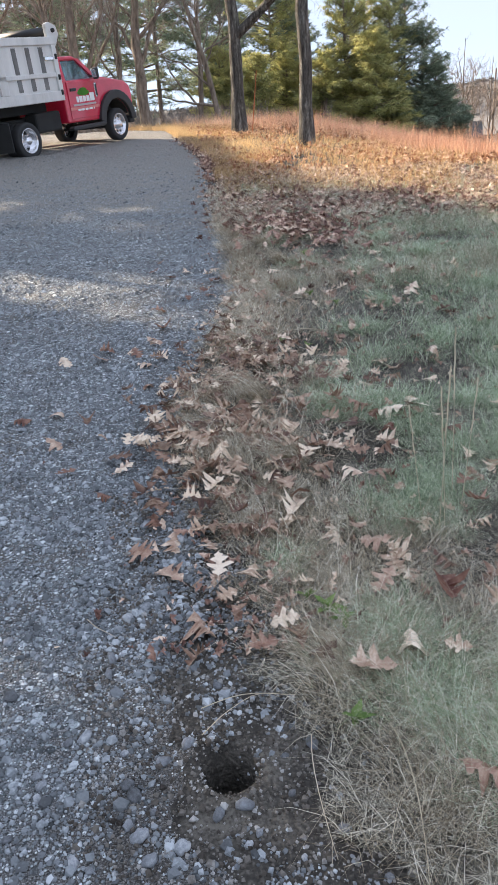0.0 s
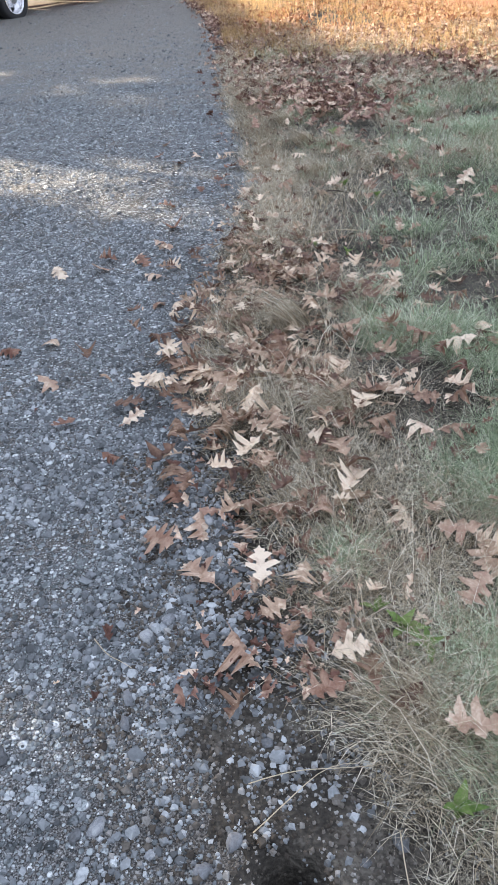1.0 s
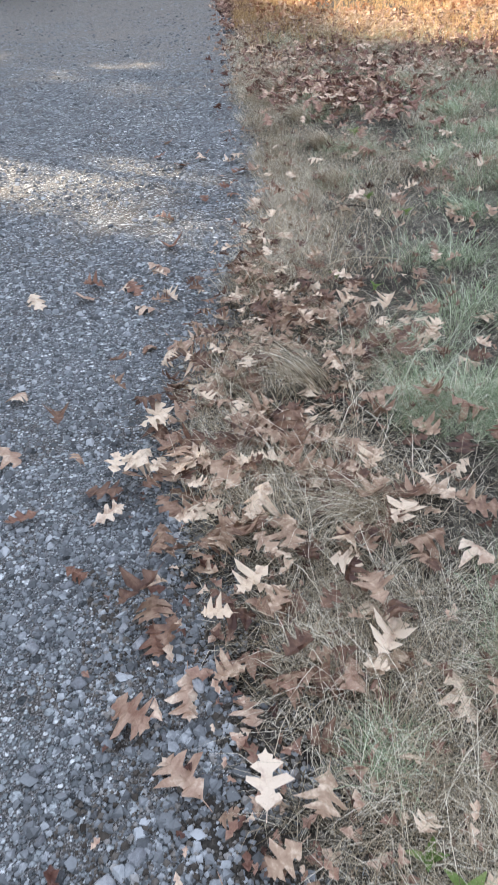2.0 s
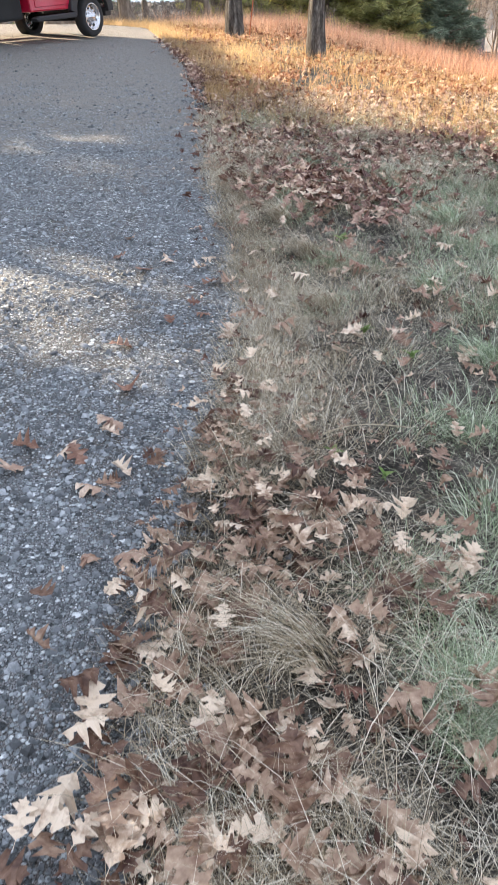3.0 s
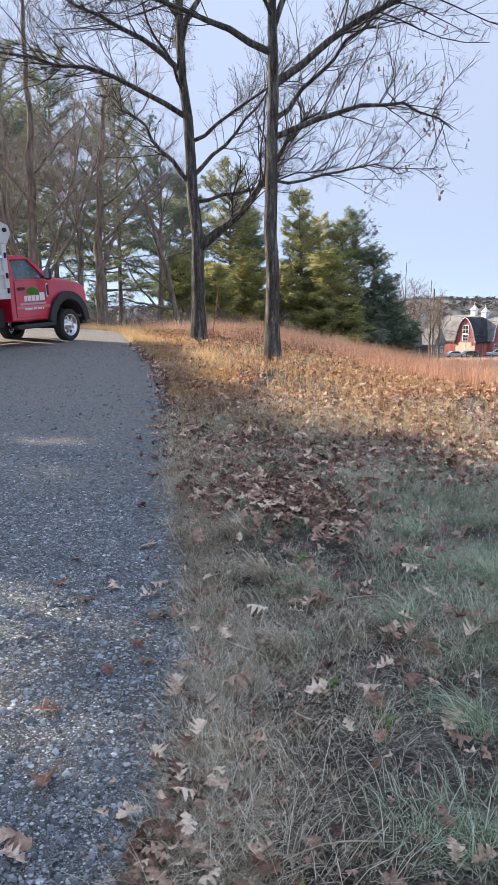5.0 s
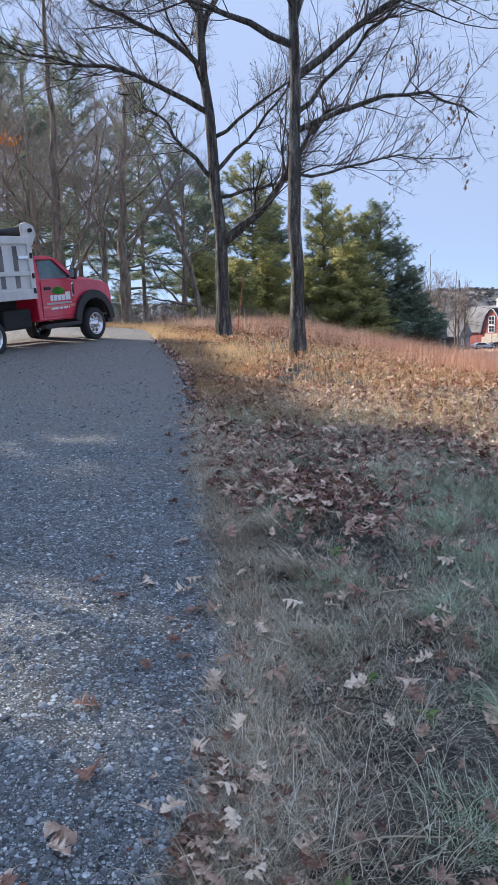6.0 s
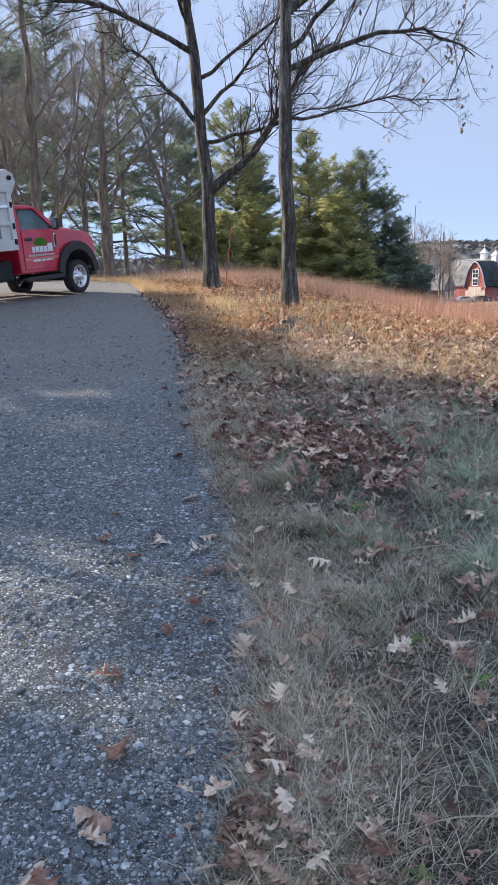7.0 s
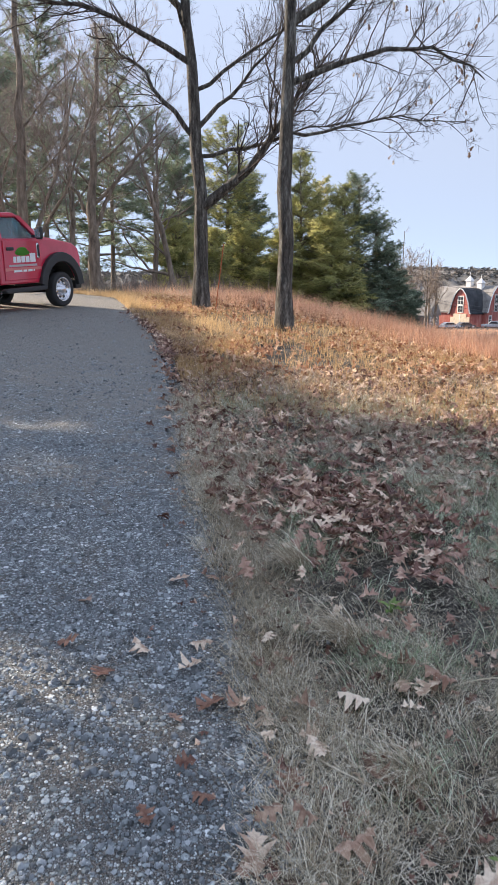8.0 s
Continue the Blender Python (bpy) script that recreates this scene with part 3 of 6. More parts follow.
def conifer(name, x, y, height, crown, reach, seed, foliage, label, group="", r0=0.2, boughs=60, tufts=10, tuft=0.32, droop=-8, taper=1.0, lift=0.0, sparse=0.0, thin=1.0):
    """An evergreen: trunk, boughs in uneven whorls from the crown's foot upwards, and tufts along their outer parts."""
    rnd = np.random.default_rng(seed)
    z = float(land(x, y)) - 0.1
    tree = thing(name, pose(x, y, z), label, "tree", group)
    t = np.linspace(0, 1, 8)
    trunk = np.stack((rnd.normal(0, 0.12) * t + 0.1 * np.sin(3 * t), rnd.normal(0, 0.1) * t, height * t), -1)
    tb = Tubes()
    tb.add(trunk, r0 * (1 - 0.9 * t), 8)
    tb.made("trunk", BARK_GREY, tree)
    bt = Tubes()
    lumps = rnd.uniform(0.55, 1.15, 42)
    u = rnd.uniform(0, 1, boughs) ** 0.9
    az = rnd.uniform(0, 2 * math.pi, boughs)
    ln = reach * ((1 - u) ** taper * 0.92 + 0.08) * lumps[(u * 12.9).astype(int) * 3 + (az / 2.1).astype(int)] * rnd.uniform(0.75, 1.1, boughs)
    keep = rnd.random(boughs) > sparse
    u, az, ln = u[keep], az[keep], ln[keep]
    k = len(u)
    q = np.empty((k, 5, 3))
    pos = np.minimum(0.99, (crown + (height - crown) * u) / height) * 7
    i = pos.astype(int)
    q[:, 0] = trunk[i] + (trunk[np.minimum(7, i + 1)] - trunk[i]) * (pos - i)[:, None]
    rise = np.radians(droop + 40 * u + lift)
    for j in range(1, 5):
        rr, aa = rise + j * 0.08 * u + rnd.normal(0, 0.1, k), az + rnd.normal(0, 0.08, k)
        q[:, j] = q[:, j - 1] + np.stack((np.cos(aa) * np.cos(rr), np.sin(aa) * np.cos(rr), np.sin(rr)), -1) * (ln / 4)[:, None]
    bt.many(q, np.linspace(1, 0.35, 5)[None] * (0.02 + 0.012 * ln)[:, None], 3)
    own = np.repeat(np.arange(k), np.maximum(3, (tufts * ln / reach * 1.3).astype(int)))
    tt = np.minimum(3.999, rnd.uniform(0.3, 1.05, len(own)) * 4)
    i = tt.astype(int)
    c = q[own, i] + (q[own, i + 1] - q[own, i]) * (tt - i)[:, None]
    place = c + rnd.normal(0, 0.14, (len(own), 3)) * (0.4 + ln[own] * 0.2)[:, None] * np.array((1, 1, 0.6))
    size = tuft * rnd.uniform(0.6, 1.25, len(own)) * (1.0 - 0.3 * u[own])
    bt.made("bough", BARK_GREY, tree)
    n = len(place)
    bv, bf = fan(8, rnd, thin)
    v, f = spread(bv, bf, place, turns(rnd.uniform(0, 6.3, n), rnd.uniform(-0.5, 0.5, n), rnd.uniform(-0.5, 0.5, n)), np.array(size))
    part_np("crown", v, f, foliage, tree)
    return tree


# the cedars and pines behind the meadow
CED = "dense yellow-green cedar with foliage down to the meadow grass"
DIM = "dark blue-green spruce with a ragged pointed outline"
for i, (cx, cy, ch, cr, tp, ft) in enumerate(((5.8, 49.5, 9.9, 3.0, 0.42, CEDAR), (7.4, 47.5, 6.6, 2.6, 0.5, CEDAR), (4.4, 48, 5.0, 2.2, 0.5, CEDAR), (9.4, 50, 9.6, 4.0, 0.5, SPRUCE), (8.2, 49, 8.6, 2.8, 0.5, CEDAR), (11.4, 50, 6.2, 2.8, 0.7, SPRUCE), (12.9, 51, 3.6, 1.8, 0.6, SPRUCE),
                                              (-1.6, 45.5, 4.6, 2.2, 0.5, CEDAR), (0.4, 48, 4.4, 2.2, 0.5, CEDAR), (2.2, 50, 5.2, 2.4, 0.5, CEDAR), (7.1, 51, 8.9, 3.0, 0.42, CEDAR), (10.7, 50.5, 7.9, 3.1, 0.5, SPRUCE), (7.0, 58, 10.2, 3.6, 0.5, SPRUCE), (1.4, 53, 11.6, 3.4, 0.38, CEDAR), (3.0, 55, 9.0, 2.8, 0.4, SPRUCE))):
    conifer("cedar_tree" if ft is CEDAR else "spruce_tree", cx, cy, ch, 0.2, cr, 40 + i, ft, CED if ft is CEDAR else DIM, "evergreens behind the meadow", 0.16, 150, 30, 0.40, -6, tp, 0, 0.12, 0.55)
for i, (cx, cy, ch, cr, cw) in enumerate(((2.4, 60, 10.5, 3.6, 2.0), (-1.8, 55, 11.0, 3.6, 3.0), (-9.5, 50, 17, 5.2, 4.5), (-6.5, 58, 18, 5.4, 4.5), (-13.5, 54, 19, 5.6, 4.0), (-16.5, 47, 17, 5.4, 3.5), (-11.8, 43, 15, 4.8, 4.0), (-20, 58, 19, 6, 4), (-4.0, 66, 16, 5.2, 4.5), (-9.0, 68, 19, 6.0, 4.0), (-15.0, 70, 20, 6.5, 3.0))):
    conifer("pine_tree", cx, cy, ch, cw, cr, 70 + i, NEEDLE, "tall dark pine with layered open boughs", "pines behind the driveway", 0.20, 120, 32, 0.46, -6, 0.45, 6, 0.1, 0.55)
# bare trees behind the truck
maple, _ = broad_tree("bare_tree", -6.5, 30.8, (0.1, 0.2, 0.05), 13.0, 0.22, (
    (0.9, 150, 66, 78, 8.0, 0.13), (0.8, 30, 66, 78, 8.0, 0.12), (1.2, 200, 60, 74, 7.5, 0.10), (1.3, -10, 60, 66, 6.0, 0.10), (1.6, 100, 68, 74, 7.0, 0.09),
    (2.8, 175, 45, 50, 5.0, 0.06), (3.2, 5, 45, 40, 4.5, 0.05), (4.5, 160, 50, 50, 4.5, 0.05), (5.5, 20, 50, 50, 4.0, 0.05)), 21, BARK_GREY, "many-stemmed bare maple with grey-brown bark", "", 2, 14, 11, 0.011, 1.3, TWIG_SUNLIT)
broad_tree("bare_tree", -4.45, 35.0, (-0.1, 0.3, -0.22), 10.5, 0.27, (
    (2.6, 5, 52, 56, 5.6, 0.13), (3.6, 10, 50, 40, 5.0, 0.11), (3.1, 175, 55, 66, 5.6, 0.11), (4.4, 170, 45, 50, 4.6, 0.08), (5.2, 20, 50, 46, 4.6, 0.07), (6.0, 190, 44, 40, 4.6, 0.06), (7.0, -10, 46, 40, 4.4, 0.06), (8.0, 140, 50, 46, 4.0, 0.05), (9.0, 40, 48, 40, 3.8, 0.05)), 22, BARK_GREY, "straight bare tree with pale ridged bark behind the driveway", "", 2, 14, 11, 0.011, 1.3, TWIG_SUNLIT)
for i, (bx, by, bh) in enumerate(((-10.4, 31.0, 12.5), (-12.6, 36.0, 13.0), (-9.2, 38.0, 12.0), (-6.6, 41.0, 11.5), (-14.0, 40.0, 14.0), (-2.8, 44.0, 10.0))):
    broad_tree("bare_tree", bx, by, (-0.3 + 0.15 * i, 0.3, 0.1), bh, 0.18, tuple((bh * (0.16 + 0.075 * k), 75 * k + 40 * i, 58, 64, bh * (0.44 - 0.025 * k), 0.09 - 0.006 * k) for k in range(8)), 23 + i, BARK_GREY, "slender bare tree with a dense brown crown", "bare trees behind the driveway", 2, 10, 8, 0.011, 1.3, TWIG_SUNLIT)
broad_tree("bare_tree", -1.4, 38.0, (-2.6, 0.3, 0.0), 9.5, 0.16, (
    (1.2, 178, 12, 4, 3.4, 0.09), (2.0, 175, 40, 20, 4.0, 0.07), (3.4, 10, 40, 30, 3.2, 0.06), (4.6, 180, 40, 30, 3.4, 0.05), (6.0, 0, 40, 30, 3.0, 0.05)), 29, BARK_GREY, "leaning bare tree with crooked boughs", "", 2, 8, 6, 0.010, 1.3, TWIG_SUNLIT)
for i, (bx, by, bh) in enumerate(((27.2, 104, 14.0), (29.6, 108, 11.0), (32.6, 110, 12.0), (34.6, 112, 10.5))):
    broad_tree("bare_tree", bx, by, (0.2, 0, 0.1), bh, 0.16, tuple((bh * (0.10 + 0.05 * k), 57 * k + 20 * i, 62, 76, bh * (0.66 - 0.038 * k), 0.075) for k in range(11)), 36 + i, BARK_GREY, "tall bare tree with an upswept fan of fine branches", "far bare trees", 2, 5, 5, 0.026, 1.3, TWIG_SUNLIT)



def maple_leaves_left():
    """A last handful of orange leaves in the maple."""
    rnd = np.random.default_rng(6)
    place = np.array((-7.93, 30.50, 8.59)) - np.array(maple.matrix_basis.translation) + rnd.normal(0, 1, (26, 3)) * np.array((0.28, 0.3, 0.10))
    v, f = leaf_shape(COARSE, 0.5, -0.4, 0.2, 4)
    v, f = spread(v, f, place, turns(rnd.uniform(0, 6.3, 26), rnd.uniform(-1, 1, 26), rnd.uniform(0.5, 1.8, 26)), rnd.uniform(0.14, 0.22, 26))
    part_np("hanging_leaves", v, f, plain("orange_leaf", (0.62, 0.25, 0.04), 0.6, wear=0.4), maple, "last orange leaves")


maple_leaves_left()


def undergrowth():
    """Brown brush and saplings along the foot of the wood."""
    rnd = np.random.default_rng(88)
    k = 5200
    x, y = rnd.uniform(-17, 4.5, k), rnd.uniform(38, 50, k)
    keep = vnoise(x, y, 2.0) + 0.3 * rnd.random(k) > 0.5
    x, y = x[keep], y[keep]
    k = len(x)
    q = np.empty((k, 4, 3))
    q[:, 0] = np.stack((x, y, land(x, y)), -1)
    v = np.stack((rnd.normal(0, 0.35, k), rnd.normal(0, 0.35, k), np.ones(k)), -1)
    h = rnd.uniform(0.5, 1.9, k)
    for j in range(1, 4):
        v = v + rnd.normal(0, 0.2, (k, 3))
        q[:, j] = q[:, j - 1] + v / np.linalg.norm(v, axis=1)[:, None] * (h / 3)[:, None]
    tb = Tubes()
    tb.many(q, np.tile([[0.016, 0.013, 0.010, 0.005]], (k, 1)), 3)
    tagged(tb.made("brush", TWIG_SUNLIT, None), "brown leafless brush at the foot of the wood", "brush", kind="stuff")


undergrowth()
for i, (cx, cy, ch) in enumerate(((-15.5, 62, 8), (-9.0, 64, 5), (-3.0, 66, 4), (0.5, 66, 5.0), (-18.5, 60, 9))):
    conifer("pine_tree", cx, cy, ch, 0.3, 2.6, 150 + i, NEEDLE, "young pine at the foot of the wood", "young pines", 0.12, 60, 18, 0.42, -6, 0.6, 6, 0.1, 0.5)

# ---- the dump truck ----
RED = surf("red_car_paint", [(0.46, 0.006, 0.034), (0.53, 0.009, 0.044), (0.60, 0.014, 0.054)], scale=2, fine=30, rough=0.38, bump=0.0, spec=0.5, coat=0.7)
BLACK = plain("black_plastic", (0.022, 0.022, 0.024), 0.55)
RUBBER = plain("tyre_rubber", (0.03, 0.03, 0.031), 0.85)
ALU = surf("brushed_aluminium", [(0.52, 0.51, 0.49), (0.62, 0.61, 0.59), (0.70, 0.69, 0.67)], scale=3, fine=70, rough=0.5, metal=0.35, bump=0.08, depth=0.002, stretch=(1, 1, 0.2))
ALU_GREY = surf("grey_aluminium_recess", [(0.12, 0.115, 0.11), (0.17, 0.165, 0.16), (0.22, 0.215, 0.21)], scale=3, fine=70, rough=0.5, metal=0.4, bump=0.08, depth=0.002)
CHROME = plain("polished_wheel", (0.72, 0.72, 0.74), 0.22, 0.9, wear=0.1)
DARK = plain("dark_chassis", (0.02, 0.02, 0.02), 0.8)
WHITE_FILM = plain("white_lettering", (0.78, 0.78, 0.78), 0.5, wear=0.05)
GREEN_FILM = plain("green_lettering", (0.12, 0.42, 0.03), 0.5, wear=0.1)
PINK_FILM = plain("pale_red_stripe", (0.62, 0.18, 0.16), 0.5, wear=0.1)
LAMP = plain("clear_lamp", (0.72, 0.72, 0.72), 0.15, wear=0.05)
AMBER = plain("amber_lamp", (0.7, 0.25, 0.02), 0.25, wear=0.05)


def glass(name, tint=(0.38, 0.54, 0.60)):
    m = bpy.data.materials.new(name)
    m.use_nodes = True
    p = m.node_tree.nodes["Principled BSDF"]
    p.inputs["Base Color"].default_value = (*tint, 1)
    p.inputs["Transmission Weight"].default_value = 0.85
    p.inputs["Roughness"].default_value = 0.03
    p.inputs["IOR"].default_value = 1.45
    return m


GLASS = glass("tinted_glass")


def wheel(truck, x, y, deep, side):
    """A wheel on the axle at x: tyre and rim; deep: how far the rim's dish is set in."""
    s = side
    tyre = part("tyre", lathe([(0.265, -0.10), (0.33, -0.122), (0.385, -0.118), (0.402, -0.09), (0.405, 0.0), (0.402, 0.09), (0.385, 0.118), (0.33, 0.122), (0.265, 0.10)], 36), RUBBER, None)
    hub = new("wheel")
    hub.parent = truck
    hub.matrix_basis = pose(x, y, 0.405)
    tyre.parent = hub
    o = s * 0.115
    rim = lathe([(0.275, o), (0.262, o * 1.04), (0.245, o * 0.8), (0.225, o * 0.55 - s * deep), (0.15, o * 0.65 - s * deep), (0.115, o * 0.8 - s * deep * 0.6), (0.095, o * 1.05 - s * deep * 0.3), (0.075, o * 1.2 - s * deep * 0.2), (0.0, o * 1.25 - s * deep * 0.2)], 30)
    part("rim", rim, CHROME, hub, "polished steel rim")
    for k in range(8):
        bm = bmesh.new()
        a = 2 * math.pi * (k + 0.5) / 8
        vs = bmesh.ops.create_cone(bm, cap_ends=True, segments=10, radius1=0.026, radius2=0.026, depth=0.02)["verts"]
        bmesh.ops.rotate(bm, cent=(0, 0, 0), matrix=Matrix.Rotation(radians(90), 3, "X"), verts=vs)
        bmesh.ops.translate(bm, vec=(0.186 * math.cos(a), o * 0.62 - s * deep * 0.96 + s * 0.004, 0.186 * math.sin(a)), verts=vs)
        part("hand_hole", bm, DARK, hub, "dark round hole in the rim")
    for k in range(10):
        bm = bmesh.new()
        a = 2 * math.pi * k / 10
        vs = bmesh.ops.create_cone(bm, cap_ends=True, segments=6, radius1=0.014, radius2=0.011, depth=0.035)["verts"]
        bmesh.ops.rotate(bm, cent=(0, 0, 0), matrix=Matrix.Rotation(radians(90), 3, "X"), verts=vs)
        bmesh.ops.translate(bm, vec=(0.128 * math.cos(a), o * 0.85 - s * deep * 0.6, 0.128 * math.sin(a)), verts=vs)
        part("lug_nut", bm, CHROME, hub)
    return hub


def arc(cx, cz, r, a0, a1, n):
    return [(cx + r * math.cos(radians(a0 + (a1 - a0) * k / n)), cz + r * math.sin(radians(a0 + (a1 - a0) * k / n))) for k in range(n + 1)]


def dump_truck(m):
    t = thing("dump_truck", m, "red dump truck with a silver aluminium body, parked on the driveway", "truck")
    # lower cab with the wheel arch cut out of its side
    prof = [(0.80, 0.66), (0.84, 1.10), (0.78, 1.34), (0.55, 1.46), (0.0, 1.54), (-0.62, 1.58), (-1.0, 1.58), (-2.02, 1.58), (-2.02, 0.62), (-0.66, 0.60)] + arc(0, 0.46, 0.60, 165, 20, 10) + [(0.62, 0.66)]
    part("cab_body", prism(prof, -0.96, 0.96, 0.035, 0.04), RED, t)
    hood = prism([(0.76, 1.34), (0.50, 1.52), (0.0, 1.60), (-0.60, 1.63), (-0.62, 1.45), (0.5, 1.35)], -0.68, 0.68, 0.04)
    part("hood", hood, RED, t)
    # greenhouse: pillars and roof round the glass
    roof = prism([(-1.18, 2.07), (-1.30, 2.12), (-1.85, 2.12), (-1.99, 2.07), (-1.99, 2.02), (-1.14, 2.02)], -0.84, 0.84, 0.03)
    part("roof", roof, RED, t)
    for s in (-1, 1):
        for x0, x1, w in ((-0.58, -1.18, 0.075), (-1.97, -1.95, 0.13)):
            bm = bmesh.new()
            lo, hi = Vector((x0, s * 0.92, 1.55)), Vector((x1, s * 0.81, 2.06))
            vs = [bm.verts.new(p + Vector((dx, dy, 0))) for p in (lo, hi) for dx, dy in ((-w, -0.035), (w, -0.035), (w, 0.035), (-w, 0.035))]
            for q in ((0, 1, 2, 3), (7, 6, 5, 4), (0, 4, 5, 1), (1, 5, 6, 2), (2, 6, 7, 3), (3, 7, 4, 0)):
                bm.faces.new([vs[i] for i in q])
            bmesh.ops.recalc_face_normals(bm, faces=bm.faces)
            part("pillar", bm, RED, t)
        bm = bmesh.new()
        pts = [(-0.66, 0.885, 1.57), (-1.90, 0.885, 1.57), (-1.88, 0.80, 2.03), (-1.20, 0.80, 2.03)]
        vs = [bm.verts.new((x, s * (y + d), z)) for d in (0.0, -0.012) for x, y, z in pts]
        for q in ((0, 1, 2, 3), (7, 6, 5, 4), (0, 4, 5, 1), (1, 5, 6, 2), (2, 6, 7, 3), (3, 7, 4, 0)):
            bm.faces.new([vs[i] for i in q])
        bmesh.ops.recalc_face_normals(bm, faces=bm.faces)
        part("side_window", bm, GLASS, t, "dark tinted side window")
        door = part("door", prism([(-0.66, 0.70), (-0.64, 1.54), (-1.86, 1.54), (-1.88, 0.70)], s * 0.955 - 0.02, s * 0.955 + 0.02, 0.012), RED, t)
        part("door_handle", boxed(-1.78, -1.56, s * 0.985 - 0.02, s * 0.985 + 0.02, 1.33, 1.40, 0.015), BLACK, door, "black door handle")
        y = s * 0.978
        bm = bmesh.new()
        for cx, cz, rx, rz in ((-1.28, 1.28, 0.24, 0.07), (-1.28, 1.335, 0.17, 0.06), (-1.36, 1.30, 0.13, 0.06)):
            vs = [bm.verts.new((cx + rx * math.cos(k * math.pi / 9), y, cz + rz * math.sin(k * math.pi / 9))) for k in range(18)]
            f = bm.faces.new(vs)
            bmesh.ops.solidify(bm, geom=[f], thickness=0.004)
        part("door_mark", bm, GREEN_FILM, door, "green leafy mark")
        bm = bmesh.new()
        x = -0.86
        for w, h in ((0.18, 0.19), (0.12, 0.13), (0.12, 0.13), (0.12, 0.13), (0.09, 0.13)):
            box(bm, x - w, x, y - 0.003, y + 0.003, 1.07, 1.07 + h, 0.0)
            x -= w + 0.025
        part("lettering", bm, WHITE_FILM, door, "white bars in place of a name")
        bm = boxed(-1.74, -0.82, y - 0.003, y + 0.003, 0.985, 1.03)
        part("stripe", bm, plain("grey_film", (0.45, 0.40, 0.40), 0.5, wear=0.1), door, "thin grey stripe")
        part("stripe", boxed(-1.86, -0.68, y - 0.002, y + 0.002, 0.90, 0.965), PINK_FILM, door, "pale red stripe")
        bm = bmesh.new()
        x = -0.92
        for w in (0.04, 0.14, 0.12, 0.26):
            box(bm, x - w, x, y - 0.003, y + 0.003, 0.87, 0.915)
            x -= w + 0.04
        part("lettering", bm, WHITE_FILM, door, "small white bars")
        # flare round the arch
        outer, inner = arc(0, 0.46, 0.80, 172, 2, 14), arc(0, 0.46, 0.59, 2, 176, 14)
        part("wheel_flare", prism(outer + inner, s * 1.0 - 0.05, s * 1.0 + 0.05, 0.014), BLACK, t, "black plastic wheel flare")
        part("vent", boxed(-0.80, -0.71, s * 0.985 - 0.012, s * 0.968 + 0.012, 1.14, 1.48, 0.03), CHROME, t, "chrome-edged fender vent")
        part("vent", boxed(-0.785, -0.725, s * 1.0 - 0.006, s * 1.0 + 0.006, 1.18, 1.44, 0.01), BLACK, t, "black vent grille")
        step_bar = prism([(-0.62, 0.50), (-0.70, 0.44), (-1.98, 0.44), (-2.05, 0.50), (-1.95, 0.54), (-0.70, 0.54)], s * 1.0 - 0.09, s * 1.0 + 0.07, 0.02)
        part("side_step", step_bar, BLACK, t, "black running board")
        part("headlight", boxed(0.60, 0.825, s * 0.80 - 0.15, s * 0.80 + 0.15, 1.08, 1.34, 0.05), LAMP, t, "clear headlight")
        part("mirror_arm", boxed(-0.90, -0.82, s * 1.02 - 0.10, s * 1.02 + 0.08, 1.60, 1.65, 0.015), BLACK, t)
        mirror = part("mirror", boxed(-0.93, -0.81, s * 1.15 - 0.085, s * 1.15 + 0.085, 1.55, 1.82, 0.045), BLACK, t, "black towing mirror")
        part("mirror_glass", boxed(-0.936, -0.93, s * 1.15 - 0.065, s * 1.15 + 0.065, 1.59, 1.78, 0.0), CHROME, mirror)
        liner = arc(0, 0.46, 0.597, 168, 18, 12) + arc(0, 0.46, 0.575, 18, 168, 12)
        part("wheel_well", prism(liner, s * 0.58 - 0.36, s * 0.58 + 0.36), DARK, t, "black wheel well liner")
        wheel(t, 0, s * 0.90, 0.02, s)
        wheel(t, -3.68, s * 0.98, 0.13, s)
        wheel(t, -3.68, s * 0.72, 0.13, s)
    bm = bmesh.new()
    pts = [(-0.66, 0.86, 1.59), (-0.66, -0.86, 1.59), (-1.22, -0.78, 2.03), (-1.22, 0.78, 2.03)]
    vs = [bm.verts.new((x + d, y, z)) for d in (0, -0.012) for x, y, z in pts]
    for q in ((0, 1, 2, 3), (7, 6, 5, 4), (0, 4, 5, 1), (1, 5, 6, 2), (2, 6, 7, 3), (3, 7, 4, 0)):
        bm.faces.new([vs[i] for i in q])
    bmesh.ops.recalc_face_normals(bm, faces=bm.faces)
    part("windscreen", bm, GLASS, t)
    part("seat", boxed(-1.85, -1.6, -0.72, 0.72, 1.30, 1.88, 0.06), DARK, t, "dark seat back")
    part("bumper", boxed(0.76, 0.92, -0.93, 0.93, 0.50, 0.78, 0.04), CHROME, t, "chrome front bumper")
    part("grille", boxed(0.80, 0.88, -0.70, 0.70, 0.85, 1.36, 0.03), CHROME, t, "chrome grille")
    part("air_dam", boxed(0.60, 0.84, -0.94, 0.94, 0.38, 0.56, 0.03), BLACK, t)
    part("roof_lamp", boxed(-1.42, -1.30, -0.06, 0.06, 2.11, 2.15, 0.01), AMBER, t, "amber roof marker lamp")
    # frame and running gear
    for s in (-1, 1):
        part("frame_rail", boxed(-5.4, 0.6, s * 0.42 - 0.05, s * 0.42 + 0.05, 0.62, 0.86, 0.01), DARK, t)
    part("axle", lathe([(0.0, -0.95), (0.09, -0.95), (0.09, 0.95), (0.0, 0.95)], 12), DARK, t).location = (-3.68, 0, 0.405)
